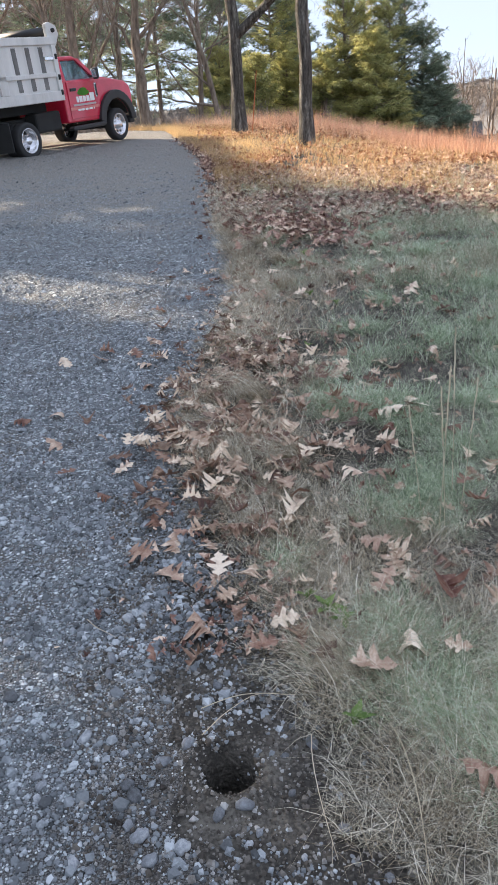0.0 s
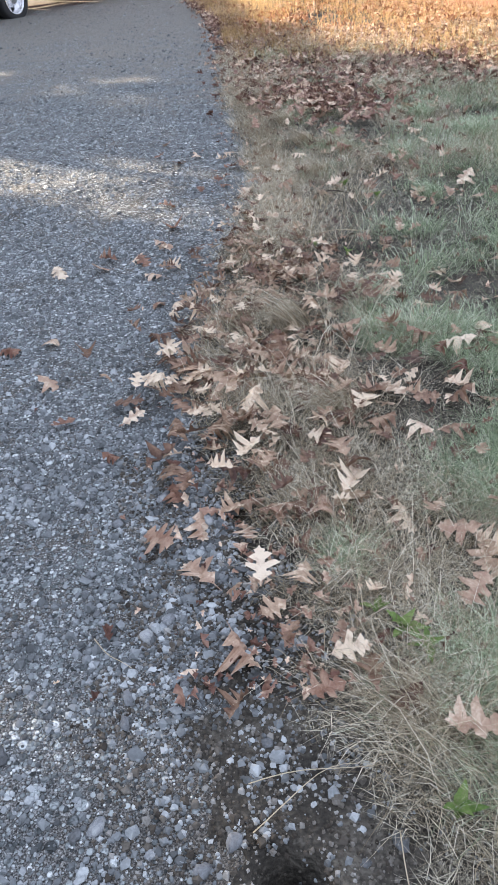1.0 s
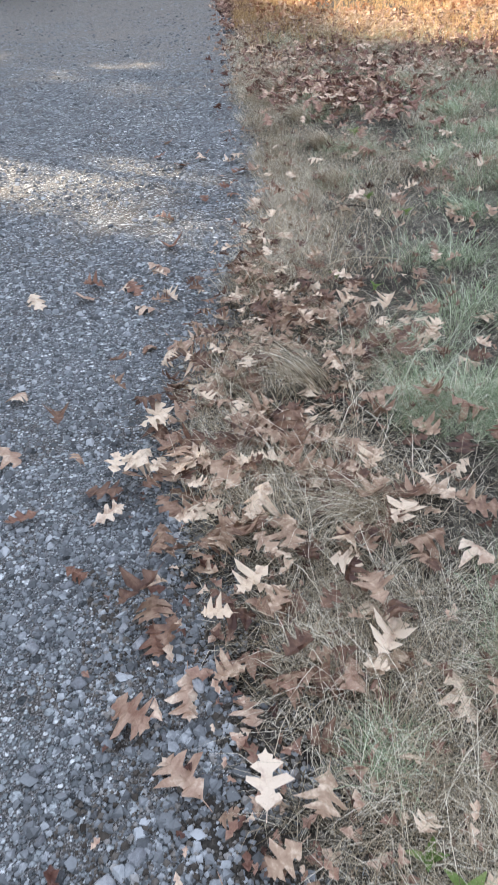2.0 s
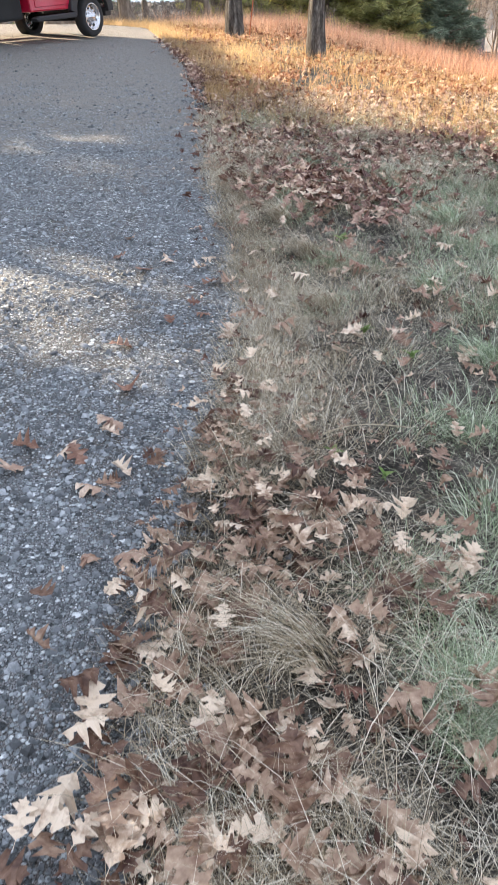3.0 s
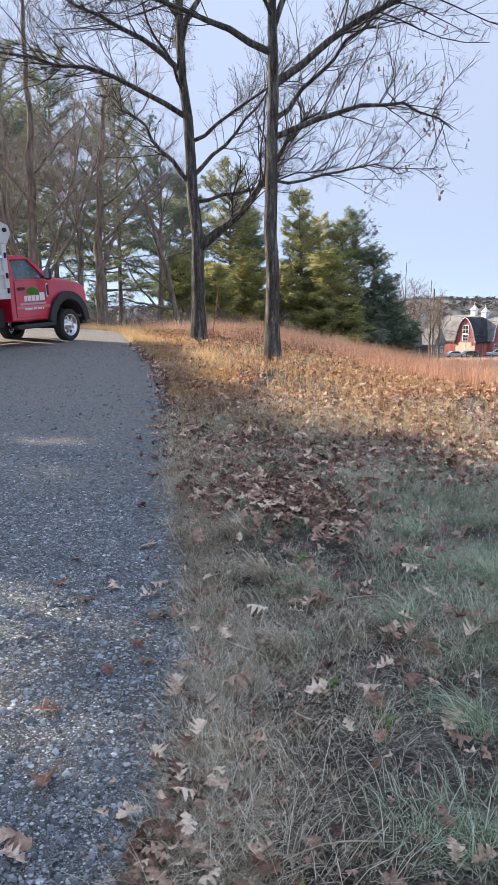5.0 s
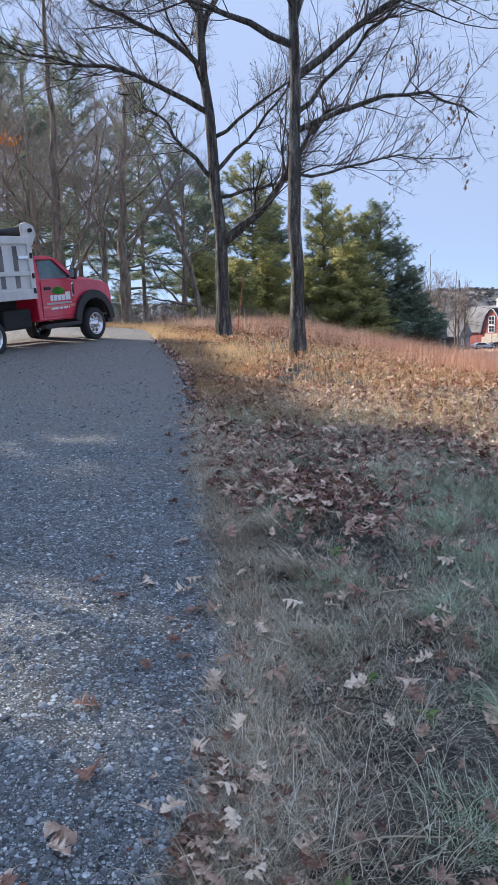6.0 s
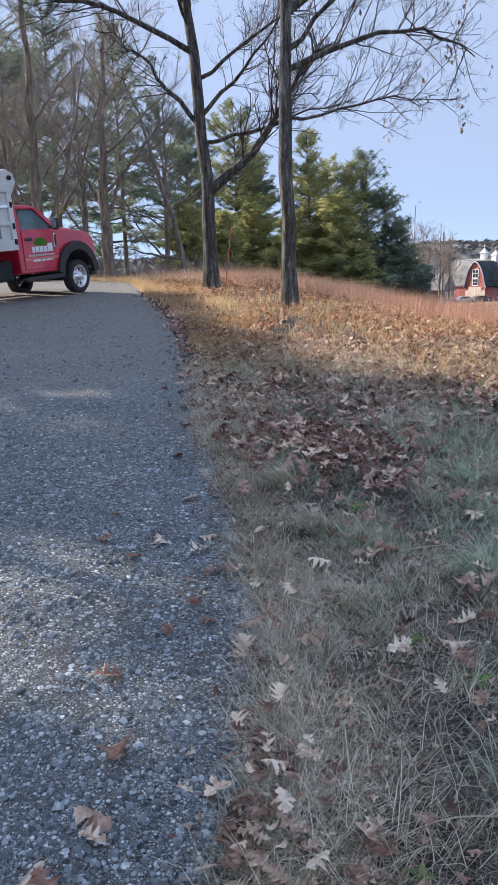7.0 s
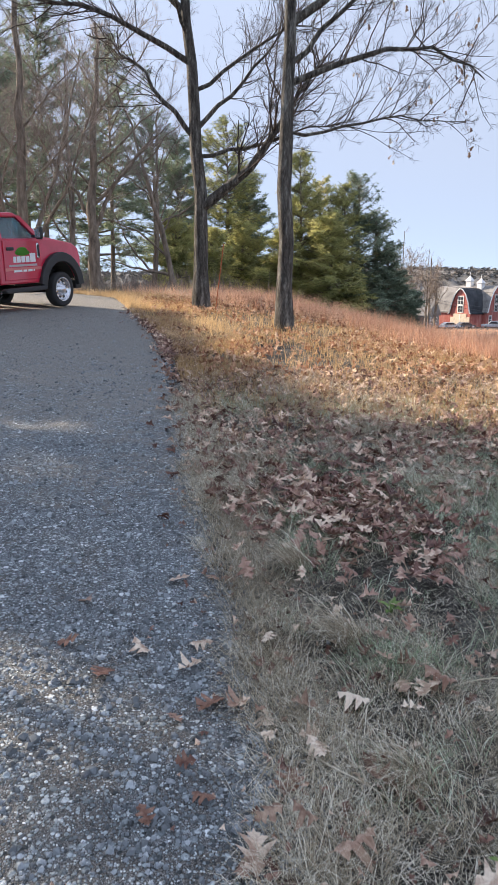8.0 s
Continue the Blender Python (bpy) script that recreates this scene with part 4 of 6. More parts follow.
    part("axle", lathe([(0.0, -0.85), (0.08, -0.85), (0.08, 0.85), (0.0, 0.85)], 12), DARK, t).location = (0, 0, 0.405)
    part("fuel_tank", boxed(-3.05, -2.15, -0.85, -0.48, 0.50, 0.95, 0.05), DARK, t, "black fuel tank")
    part("tool_box", boxed(-2.95, -2.15, 0.48, 0.90, 0.48, 0.95, 0.03), DARK, t)
    # dump body
    x0, x1, zb, zt = -5.75, -2.22, 1.26, 2.50
    b = new("dump_body")
    b.parent = t
    part("floor", boxed(x0, x1, -1.08, 1.08, zb - 0.10, zb, 0.01), ALU, b)
    part("subframe", boxed(x0, x1, -0.5, 0.5, zb - 0.32, zb - 0.10, 0.02), DARK, b)
    part("front_wall", boxed(x1 - 0.06, x1, -1.08, 1.08, zb, zt, 0.01), ALU, b)
    part("tailgate", boxed(x0, x0 + 0.06, -1.08, 1.08, zb, zt - 0.15, 0.01), ALU, b)
    for s in (-1, 1):
        side = part("side_wall", boxed(x0, x1, s * 1.08 - 0.02, s * 1.08 + 0.02, zb, zt, 0.004), ALU, b, "ribbed aluminium side")
        y0, y1 = sorted((s * 1.098, s * 1.15))
        part("top_rail", boxed(x0, x1 + 0.01, y0, y1 + 0.0, zt - 0.14, zt + 0.03, 0.015), ALU, b)
        part("bottom_rail", boxed(x0, x1 + 0.01, y0, y1, zb - 0.10, zb + 0.12, 0.015), ALU, b)
        part("corner_post", boxed(x1 - 0.13, x1 + 0.012, y0, y1 + 0.002, zb + 0.12, zt - 0.14, 0.012), ALU, b)
        part("corner_post", boxed(x0 - 0.012, x0 + 0.13, y0, y1 + 0.002, zb + 0.12, zt - 0.14, 0.012), ALU, b)
        part("post", boxed(-4.30, -4.05, y0, y1 + 0.004, zb + 0.12, zt - 0.14, 0.012), ALU, b, "wide white post")
        for k, xx in enumerate((-2.72, -3.17, -3.62, -4.75, -5.2)):
            ya, yb = sorted((s * 1.099, s * 1.108))
            part("recess", boxed(xx - 0.07, xx + 0.07, ya, yb, zb + 0.16, zt - 0.18, 0.003), ALU_GREY, b, "grey recessed panel between ribs")
        part("mid_rail", boxed(x0 + 0.14, x1 - 0.14, y0, y1 - 0.004, zb + 0.42, zb + 0.52, 0.012), ALU, b)
        part("latch", boxed(-2.66, -2.34, s * 1.13 - 0.02, s * 1.13 + 0.02, zb + 0.78, zb + 0.86, 0.012), CHROME, b, "steel latch")
        for zz in (zb + 0.02, zb + 0.35, zt - 0.45):
            part("hinge", boxed(x1 - 0.09, x1 - 0.03, s * 1.16 - 0.02, s * 1.16 + 0.02, zz, zz + 0.12, 0.01), DARK, b)
        # tarp end cap over the front wall
        cap = prism([(x1 - 0.16, zt - 0.02), (x1 - 0.16, zt + 0.30), (x1 - 0.02, zt + 0.34), (x1 + 0.20, zt + 0.26), (x1 + 0.26, zt + 0.08), (x1 + 0.10, zt - 0.16), (x1 - 0.0, zt - 0.18)], s * 1.06 - 0.05, s * 1.06 + 0.05, 0.02)
        part("tarp_cap", cap, ALU, b, "pale rounded tarp housing cap")
        knob = lathe([(0.0, -0.03), (0.045, -0.03), (0.05, 0.03), (0.0, 0.035)], 12)
        part("tarp_hub", knob, DARK, b).location = (x1 + 0.04, s * 1.13, zt + 0.16)
    roll = lathe([(0.0, -1.02), (0.11, -1.02), (0.12, 0.0), (0.11, 1.02), (0.0, 1.02)], 14)
    part("tarp_roll", roll, BLACK, b, "rolled black mesh tarp").location = (x1 + 0.04, 0, zt + 0.14)
    part("load", boxed(x0 + 0.1, x1 - 0.1, -1.0, 1.0, zb, zt - 0.05, 0.1), surf("dark_load", [(0.05, 0.035, 0.02), (0.12, 0.08, 0.05), (0.2, 0.15, 0.1)], scale=8, fine=60, bump=1.0, depth=0.05), b, "brown load inside the body")
    for s in (-1, 1):
        part("mud_flap", boxed(-4.32, -4.30, s * 0.85 - 0.3, s * 0.85 + 0.3, 0.22, 0.85, 0.004), RUBBER, t)
    return t


dump_truck(pose(-4.43, 22.37, 1.535, 0, -5.1, 63))

# ---- farm beyond the meadow ----
BARN_RED = surf("red_barn_boards", [(0.32, 0.085, 0.07), (0.42, 0.14, 0.115), (0.52, 0.24, 0.20)], scale=0.6, fine=6, rough=0.85, bump=0.3, stretch=(3, 3, 0.4))
SHINGLE = surf("grey_shingles", [(0.16, 0.15, 0.14), (0.26, 0.245, 0.23), (0.34, 0.32, 0.30)], scale=0.5, fine=4, rough=0.9, bump=0.4)
DARK_ROOF = surf("dark_shingles", [(0.03, 0.032, 0.036), (0.055, 0.058, 0.064), (0.08, 0.082, 0.088)], scale=0.5, fine=4, rough=0.9, bump=0.4)
TRIM = plain("white_trim", (0.78, 0.76, 0.73), 0.6, wear=0.1)
PANE = plain("dark_window_glass", (0.05, 0.055, 0.065), 0.1, wear=0.1)
SIDING = surf("grey_siding", [(0.20, 0.205, 0.21), (0.27, 0.275, 0.285), (0.33, 0.335, 0.345)], scale=0.5, fine=6, rough=0.8, bump=0.2)
DOOR_PAINT = plain("cream_barn_door", (0.62, 0.52, 0.40), 0.7)


def gambrel(w, h, eave):
    """Half-outline of a gambrel end, from the eave to the ridge."""
    return [(-w / 2, 0), (-w / 2, eave), (-w * 0.40, eave + (h - eave) * 0.42), (-w * 0.27, eave + (h - eave) * 0.74), (-w * 0.12, eave + (h - eave) * 0.93), (0, h)]


def window(parent, x, y, z, w, h, s=-1):
    win = part("window", boxed(x - w / 2 - 0.14, x + w / 2 + 0.14, y - 0.08, y + 0.02, z - 0.14, z + h + 0.14, 0.0), TRIM, parent, "white-framed window")
    for i in range(2):
        for j in range(2):
            part("pane", boxed(x - w / 2 + i * w / 2 + 0.05, x - w / 2 + (i + 1) * w / 2 - 0.05, y - 0.1, y - 0.082, z + j * h / 2 + 0.05, z + (j + 1) * h / 2 - 0.05), PANE, win)
    return win


def barn(m, w, h, length, roof_mat, label, doors):
    b = thing("barn", m, label, "barn", "red barns beyond the meadow")
    half = gambrel(w, h, h * 0.38)
    ring = half + [(-x, z) for x, z in half[-2::-1]]
    bm = prism(ring, 0, length)
    part("wall", bm, BARN_RED, b)
    over = 0.35
    for sgn in (-1, 1):
        bm = bmesh.new()
        line = [(sgn * x, z) for x, z in ([(-w / 2 - 0.35, half[1][1] - 0.35)] + half[1:])]
        rows = [[bm.verts.new((x, y, z + d)) for x, z in line] for d in (0.04, 0.26) for y in (-over, length + over)]
        for k in range(len(line) - 1):
            bm.faces.new((rows[0][k], rows[0][k + 1], rows[1][k + 1], rows[1][k]))
            bm.faces.new((rows[2][k], rows[3][k], rows[3][k + 1], rows[2][k + 1]))
            bm.faces.new((rows[0][k], rows[2][k], rows[2][k + 1], rows[0][k + 1]))
            bm.faces.new((rows[1][k], rows[1][k + 1], rows[3][k + 1], rows[3][k]))
        bmesh.ops.recalc_face_normals(bm, faces=bm.faces)
        part("roof", bm, roof_mat, b)
        tr = Tubes()
        tr.add([(x, -0.38, z + 0.1) for x, z in line], [0.16] * len(line), 4)
        tr.made("rake_trim", TRIM, b, "white trim along the gable", False)
    window(b, 0, -0.02, h * 0.60, 1.5, 1.9)
    window(b, 0, -0.02, h * 0.40, 1.5, 1.5)
    if doors:
        d = part("barn_door", boxed(-1.9, 1.9, -0.12, -0.01, 0.05, 3.3, 0.02), DOOR_PAINT, b, "cream sliding barn doors")
        part("door_brace", boxed(-0.08, 0.08, -0.16, -0.125, 0.1, 3.25), TRIM, d)
        for xx in (-w * 0.38, w * 0.38):
            part("side_door", boxed(xx - 0.6, xx + 0.6, -0.1, -0.01, 0.05, 2.5), DOOR_PAINT, b)
    else:
        for xx in (-w * 0.3, w * 0.3):
            window(b, xx, -0.02, 1.2, 1.1, 1.6)
    cup = part("cupola", boxed(-0.7, 0.7, length * 0.5 - 0.7, length * 0.5 + 0.7, h - 0.3, h + 1.5, 0.05), TRIM, b, "white cupola")
    bm = bmesh.new()
    vs = bmesh.ops.create_cone(bm, cap_ends=True, segments=4, radius1=1.25, radius2=0.05, depth=1.2)["verts"]
    bmesh.ops.rotate(bm, cent=(0, 0, 0), matrix=Matrix.Rotation(radians(45), 3, "Z"), verts=vs)
    bmesh.ops.translate(bm, vec=(0, length * 0.5, h + 2.1), verts=vs)
    part("cupola_roof", bm, TRIM, cup)
    part("weather_vane", boxed(-0.05, 0.05, length * 0.5 - 0.05, length * 0.5 + 0.05, h + 2.6, h + 3.6), TRIM, cup)
    return b


def cottage(m, w, length, wall_h, roof_h, wall, roof, label):
    c = thing("farmhouse", m, label, "house")
    part("wall", boxed(-w / 2, w / 2, 0, length, 0, wall_h), wall, c)
    bm = prism([(-w / 2 - 0.5, wall_h - 0.15), (0, wall_h + roof_h), (w / 2 + 0.5, wall_h - 0.15)], -0.4, length + 0.4)
    part("roof", bm, roof, c)
    window(c, -w * 0.22, -0.02, 1.0, 0.9, 1.3)
    window(c, w * 0.22, -0.02, 1.0, 0.9, 1.3)
    part("porch_post", boxed(-w / 2 - 1.4, -w / 2 - 1.25, 0.2, 0.35, 0, 2.3), TRIM, c)
    part("porch_roof", boxed(-w / 2 - 1.6, -w / 2 - 0.01, 0, length * 0.7, 2.3, 2.55, 0.03), roof, c)
    return c


BZ = -4.0
barn(pose(63.0, 180, BZ, 0, 0, -57), 5.9, 9.2, 15, DARK_ROOF, "red gambrel barn with white trim and cream doors", True)
barn(pose(72.6, 182, BZ, 0, 0, 40), 8.4, 9.9, 15, SHINGLE, "red gambrel barn with grey shingles and white windows", False)
cottage(pose(55.5, 177, BZ, 0, 0, 50), 7.0, 11, 3.0, 3.8, SIDING, SHINGLE, "low grey farmhouse with a shingled roof")
cottage(pose(49.5, 173, BZ, 0, 0, 78), 6.5, 9, 2.8, 3.0, SIDING, DARK_ROOF, "small dark-roofed outbuilding with a porch")


def far_car(m, paint, label, bed):
    c = thing("pickup_truck" if bed else "car", m, label, "car", "parked cars by the barns")
    if bed:
        prof = [(2.8, 0.5), (2.8, 1.0), (1.3, 1.12), (0.7, 1.75), (-0.8, 1.78), (-0.95, 1.15), (-2.8, 1.15), (-2.8, 0.5)]
        glassy = [(1.12, 1.18), (0.62, 1.66), (-0.7, 1.68), (-0.8, 1.18)]
    else:
        prof = [(2.2, 0.4), (2.2, 0.8), (1.2, 0.95), (0.5, 1.45), (-1.1, 1.45), (-2.1, 0.95), (-2.2, 0.4)]
        glassy = [(1.0, 0.97), (0.45, 1.38), (-1.05, 1.38), (-1.8, 0.97)]
    part("body", prism(prof, -0.92, 0.92, 0.05), paint, c)
    part("window", prism(glassy, -0.935, 0.935, 0.0), PANE, c)
    for x in (1.7 if bed else 1.4, -1.8 if bed else -1.35):
        for s in (-1, 1):
            w = new("wheel")
            w.parent = c
            w.matrix_basis = pose(x, s * 0.86, 0.38)
            part("tyre", lathe([(0.0, -0.1), (0.36, -0.1), (0.38, 0), (0.36, 0.1), (0.0, 0.1)], 16), RUBBER, w)
            part("rim", lathe([(0.0, s * 0.11), (0.22, s * 0.11), (0.23, s * 0.09)], 12), CHROME, w)
    return c


far_car(pose(67.5, 170, BZ + 0.05, 0, 0, 160), plain("silver_paint", (0.62, 0.65, 0.70), 0.3, 0.3), "silver pickup truck parked before the barn", True)
far_car(pose(60.5, 169, BZ + 0.05, 0, 0, 10), plain("dark_grey_paint", (0.10, 0.11, 0.12), 0.3, 0.3), "dark grey car parked before the barn", False)
far_car(pose(56.5, 168, BZ + 0.05, 0, 0, 5), plain("white_paint", (0.6, 0.62, 0.65), 0.3, 0.1), "pale car parked before the barn", False)


def utility_pole(x, y):
    z = float(land(x, y)) - 0.3
    p = thing("utility_pole", pose(x, y, z), "tall dark wooden utility pole", "pole")
    tb = Tubes()
    tb.add([(0, 0, 0), (0, 0, 5), (0, 0, 11.5)], [0.16, 0.14, 0.11], 8)
    tb.made("shaft", BARK_GREY, p)
    part("crossarm", boxed(-1.1, 1.1, -0.06, 0.06, 6.6, 6.75), BARK_GREY, p)
    return p


utility_pole(35.0, 116)


def wires():
    """Sagging wires from the pole to the barns."""
    t = Tubes()
    for dz, dx in ((7.6, 45), (5.2, 40), (5.0, 30)):
        k = np.linspace(0, 1, 14)
        t.add(np.stack((35.0 + dx * k, 116 + 40 * k, float(land(35, 116)) + dz - 2 * k - 2.4 * k * (1 - k)), -1), [0.03] * 14, 3)
    ob = t.made("overhead_wires", BLACK, None)
    tagged(ob, "thin sagging overhead wires from the pole", "wire")


wires()


def far_woods():
    """The wooded ridge on the skyline: a solid swell of land with ragged clumps over it."""
    rnd = np.random.default_rng(9)
    bark = surf("winter_woods", [(0.10, 0.10, 0.092), (0.18, 0.17, 0.155), (0.27, 0.25, 0.225)], scale=0.08, fine=0.5, rough=0.9, bump=0.3, depth=0.5)
    a = np.linspace(-0.85, 0.75, 240)
    top = 12 + 4 * vnoise(a * 300, a * 0, 40) + 3.0 * step(a, 0.1, 0.5)
    rows = []
    for d, k in ((250, -0.4), (285, 0.72), (320, 0.96), (370, 1.0), (430, 0.6)):
        rows.append(np.stack((d * np.sin(a), d * np.cos(a), -5 + (top + 5) * k + 2.2 * (vnoise(a * 900, a * 0 + d, 6) - 0.5)), -1))
    v = np.concatenate(rows)
    i = np.arange(239)[None, :] + 240 * np.arange(4)[:, None]
    f = np.stack((i, i + 1, i + 241, i + 240), -1).reshape(-1, 4)
    tagged(part_np("far_woods", v, f, bark, smooth=True), "brown winter woods on the far ridge", "woods", kind="stuff")
    n = 9000
    j = rnd.integers(0, 240, n)
    d = rnd.uniform(252, 385, n)
    k = np.interp(d, (250, 285, 320, 370, 430), (-0.4, 0.72, 0.96, 1.0, 0.6))
    place = np.stack((d * np.sin(a[j] + rnd.normal(0, 0.004, n)), d * np.cos(a[j]), -5 + (top[j] + 5) * k + rnd.uniform(-0.6, 1.2, n)), -1)
    bv, bf = fan(11, rnd, 0.9)
    v, f = spread(bv, bf, place, turns(rnd.uniform(0, 6.3, n)), rnd.uniform(1.2, 2.8, n))
    tagged(part_np("far_woods", v, f, bark), "ragged crowns of the far winter woods", "woods", kind="stuff")


far_woods()
conifer("pine_tree", 63.6, 150, 12.0, 0.6, 3.6, 95, SPRUCE, "dark spruce beside the barns", "", 0.2, 150, 12, 0.7, -6, 0.7)

# ---- shade trees beside the driveway, out of the walk's sight ----
def shade_row():
    """A row of evergreens along the driveway's far side."""
    for i, sy in enumerate((1.5, 3.6, 5.6, 7.5, 9.4, 11.3)):
        conifer("cedar_tree", -13.0 + 0.5 * (i % 2), sy, 8.4, 0.2, 1.7, 110 + i, CEDAR, "dense columnar cedar beside the driveway", "cedars beside the driveway", 0.14, 150, 9, 0.8, -2, 0.22)
    for i, (sy, top, foot) in enumerate(((12.9, 8.9, 6.95), (14.5, 9.0, 7.05), (16.3, 8.7, 6.8), (17.5, 7.6, 6.7), (18.8, 6.8, 6.3), (20.4, 6.3, 6.0), (21.9, 6.2, 5.9))):
        conifer("pine_tree", -13.0, sy, top, foot, 1.4, 120 + i, NEEDLE, "pine with a high dense crown beside the driveway", "pines beside the driveway", 0.2, 110, 9, 0.5, -2, 0.25)
    for i, (sy, top) in enumerate(((12.5, 6.8), (14.0, 5.1), (15.3, 7.1), (16.6, 6.9), (18.8, 5.3), (20.3, 4.9), (22.0, 4.7), (23.6, 3.9))):
        conifer("cedar_tree", -12.8, sy, top, 0.2, 1.2, 130 + i, CEDAR, "low dense cedar beside the driveway", "cedars beside the driveway", 0.12, 90, 8, 0.6, -2, 0.22)
    for i, (sy, many) in enumerate(((18.0, 36), (19.4, 28), (20.8, 28), (22.2, 28))):
        conifer("pine_tree", -13.3, sy, 6.4, 4.9, 1.2, 140 + i, NEEDLE, "thin open pine beside the driveway", "pines beside the driveway", 0.08, many, 9, 0.36, -2, 0.2, 0, 0.2, 0.7)


shade_row()


# ---- gravel, leaves and grasses ----
def rock(seed, rough, sub=1):
    bm = bmesh.new()
    bmesh.ops.create_icosphere(bm, subdivisions=sub, radius=1.0)
    rnd = np.random.default_rng(seed)
    for v in bm.verts:
        v.co = Vector((v.co.x * 1.2, v.co.y, v.co.z * 0.7)) * float(rnd.uniform(1 - rough, 1 + rough))
    if sub == 1:
        bmesh.ops.delete(bm, geom=[q for q in bm.faces if q.calc_center_median().z < -0.3], context="FACES")
        bm.verts.index_update()
    v, f = np.array([v.co[:] for v in bm.verts]), np.array([[w.index for w in q.verts] for q in bm.faces])
    bm.free()
    return v, f


# a small angular stone, open below where it sits in the dirt
OCTA = (np.array(((1.25, 0.1, -0.4), (0.1, 1.0, -0.4), (-1.1, 0.1, -0.4), (0, -0.95, -0.4), (0.7, 0.1, 0.55), (-0.2, 0.6, 0.7), (-0.3, -0.5, 0.6))), np.array(((0, 1, 4), (1, 5, 4), (1, 2, 5), (2, 6, 5), (2, 3, 6), (3, 0, 4), (3, 4, 6), (4, 5, 6))))


def loose_gravel():
    rnd = np.random.default_rng(21)
    vs, fs, off = [], [], 0
    for k in range(9):
        n = 5000 if k == 8 else 8000 if k < 3 else 9500 if k < 5 else 5500 if k < 7 else 8000
        y = 0.75 + (2.6 * rnd.random(n) ** 1.2 if k < 3 else 1.2 + 5.0 * rnd.random(n) if k < 5 else 14 * rnd.random(n) if k < 7 else 3.8 + 5.5 * rnd.random(n) if k < 8 else 8.0 + 12 * rnd.random(n))
        half = 0.55 + 0.36 * y
        x = verge(y) + 0.42 * rnd.random(n) ** 2 - half * rnd.random(n) * 1.1
        x = np.where(rnd.random(n) < 0.16, verge(y) - 0.06 + (turf(y) - verge(y) + 0.16) * rnd.random(n) ** 1.6, x)
        keep = vnoise(x, y, 0.35) * 0.6 + vnoise(x + 40, y, 0.1) * 0.4 + 0.22 * rnd.random(n) - 0.12 * step(x - verge(y), -0.2, 0.1) * (1 - step(y, 2.3, 3.0)) > 0.40
        x, y = x[keep], y[keep]
        n = len(x)
        s = np.clip(rnd.lognormal(-5.55 if k < 3 else -5.3, 0.5, n), 0.0022, 0.016) * (1 + 0.04 * y)
        p = np.stack((x, y, land(x, y) + 0.15 * s), -1)
        v, f = spread(*(rock(60 + k, 0.3) if k < 1 else OCTA), p, turns(rnd.uniform(0, 6.3, n), rnd.normal(0, 0.3, n), rnd.normal(0, 0.3, n)), s)
        vs.append(v)
        fs.append(f + off)
        off += len(v)
    tagged(part_np("gravel", np.concatenate(vs), np.concatenate(fs), STONE, smooth=False), "loose crushed grey stones over the driveway", "gravel", kind="stuff")


loose_gravel()


def dirt_crumbs():
    """Crumbs and small pebbles on the bare dirt before the grass."""
    rnd = np.random.default_rng(23)
    n = 16000
    y = 0.8 + 2.1 * rnd.random(n)
    x = verge(y) - 0.25 + rnd.random(n) * (turf(y) - verge(y) + 0.45)
    s = np.clip(rnd.lognormal(-5.75, 0.5, n), 0.0018, 0.012)
    v, f = spread(*OCTA, np.stack((x, y, land(x, y) + 0.2 * s), -1), turns(rnd.uniform(0, 6.3, n), rnd.normal(0, 0.3, n), rnd.normal(0, 0.3, n)), s)
    tagged(part_np("dirt_crumbs", v, f, CRUMB, smooth=False), "dark crumbs of dirt and small pebbles beside the gravel", "dirt", kind="stuff")


dirt_crumbs()


def picked_stones():
    """The larger stones that lie singly on the gravel."""
    rnd = np.random.default_rng(22)
    meshes = [mesh_np("stone", *rock(80 + k, 0.2, 2), STONE_ONE, True) for k in range(5)]
    big = ((-0.30, 1.46), (-0.28, 1.35), (-0.25, 1.32), (-0.22, 1.53), (-0.16, 1.58), (-0.44, 1.62), (-0.69, 1.78), (-0.07, 1.37), (0.22, 1.33), (-0.40, 2.11), (-0.22, 1.26), (-0.42, 1.86), (-0.01, 1.39), (-0.15, 1.29), (-0.54, 2.54), (-0.77, 2.02))
    for k in range(210):
        y = 0.95 + 7.5 * rnd.random() ** 1.3
        x = float(turf(y)) + 0.02 - (0.45 + 0.30 * y) * rnd.random() ** 1.1
        s = float(np.clip(rnd.lognormal(-4.5, 0.30), 0.007, 0.02))
        if k < len(big):
            (x, y), s = big[k], float(rnd.uniform(0.014, 0.021))
        ob = new("stone", meshes[k % 5])
        ob.matrix_basis = pose(x, y, float(land(x, y)) + 0.2 * s, rnd.normal(0, 12), rnd.normal(0, 12), rnd.uniform(0, 360)) @ Matrix.Diagonal((s, s * rnd.uniform(0.7, 1.0), s, 1))
        tagged(ob, "smooth pale grey stone lying on the gravel", "stone", "larger stones on the gravel")


picked_stones()

SHAPES = [leaf_shape(LOBED, c, b, k, 200 + i) for i, (c, b, k) in enumerate(((0.35, -0.2, 0.1), (-0.35, 0.2, -0.15), (0.5, 0.2, 0.2), (-0.3, -0.35, 0.25), (0.8, -0.15, -0.25), (0.12, 0.35, 0.1), (0.6, 0.3, 0.3), (-0.6, -0.2, -0.3), (0.06, -0.1, 0.15)))]
SMALL = [leaf_shape(COARSE, c, b, k, 220 + i) for i, (c, b, k) in enumerate(((0.8, -0.4, 0.3), (-0.9, 0.5, -0.3), (1.4, 0.5, 0.2)))]


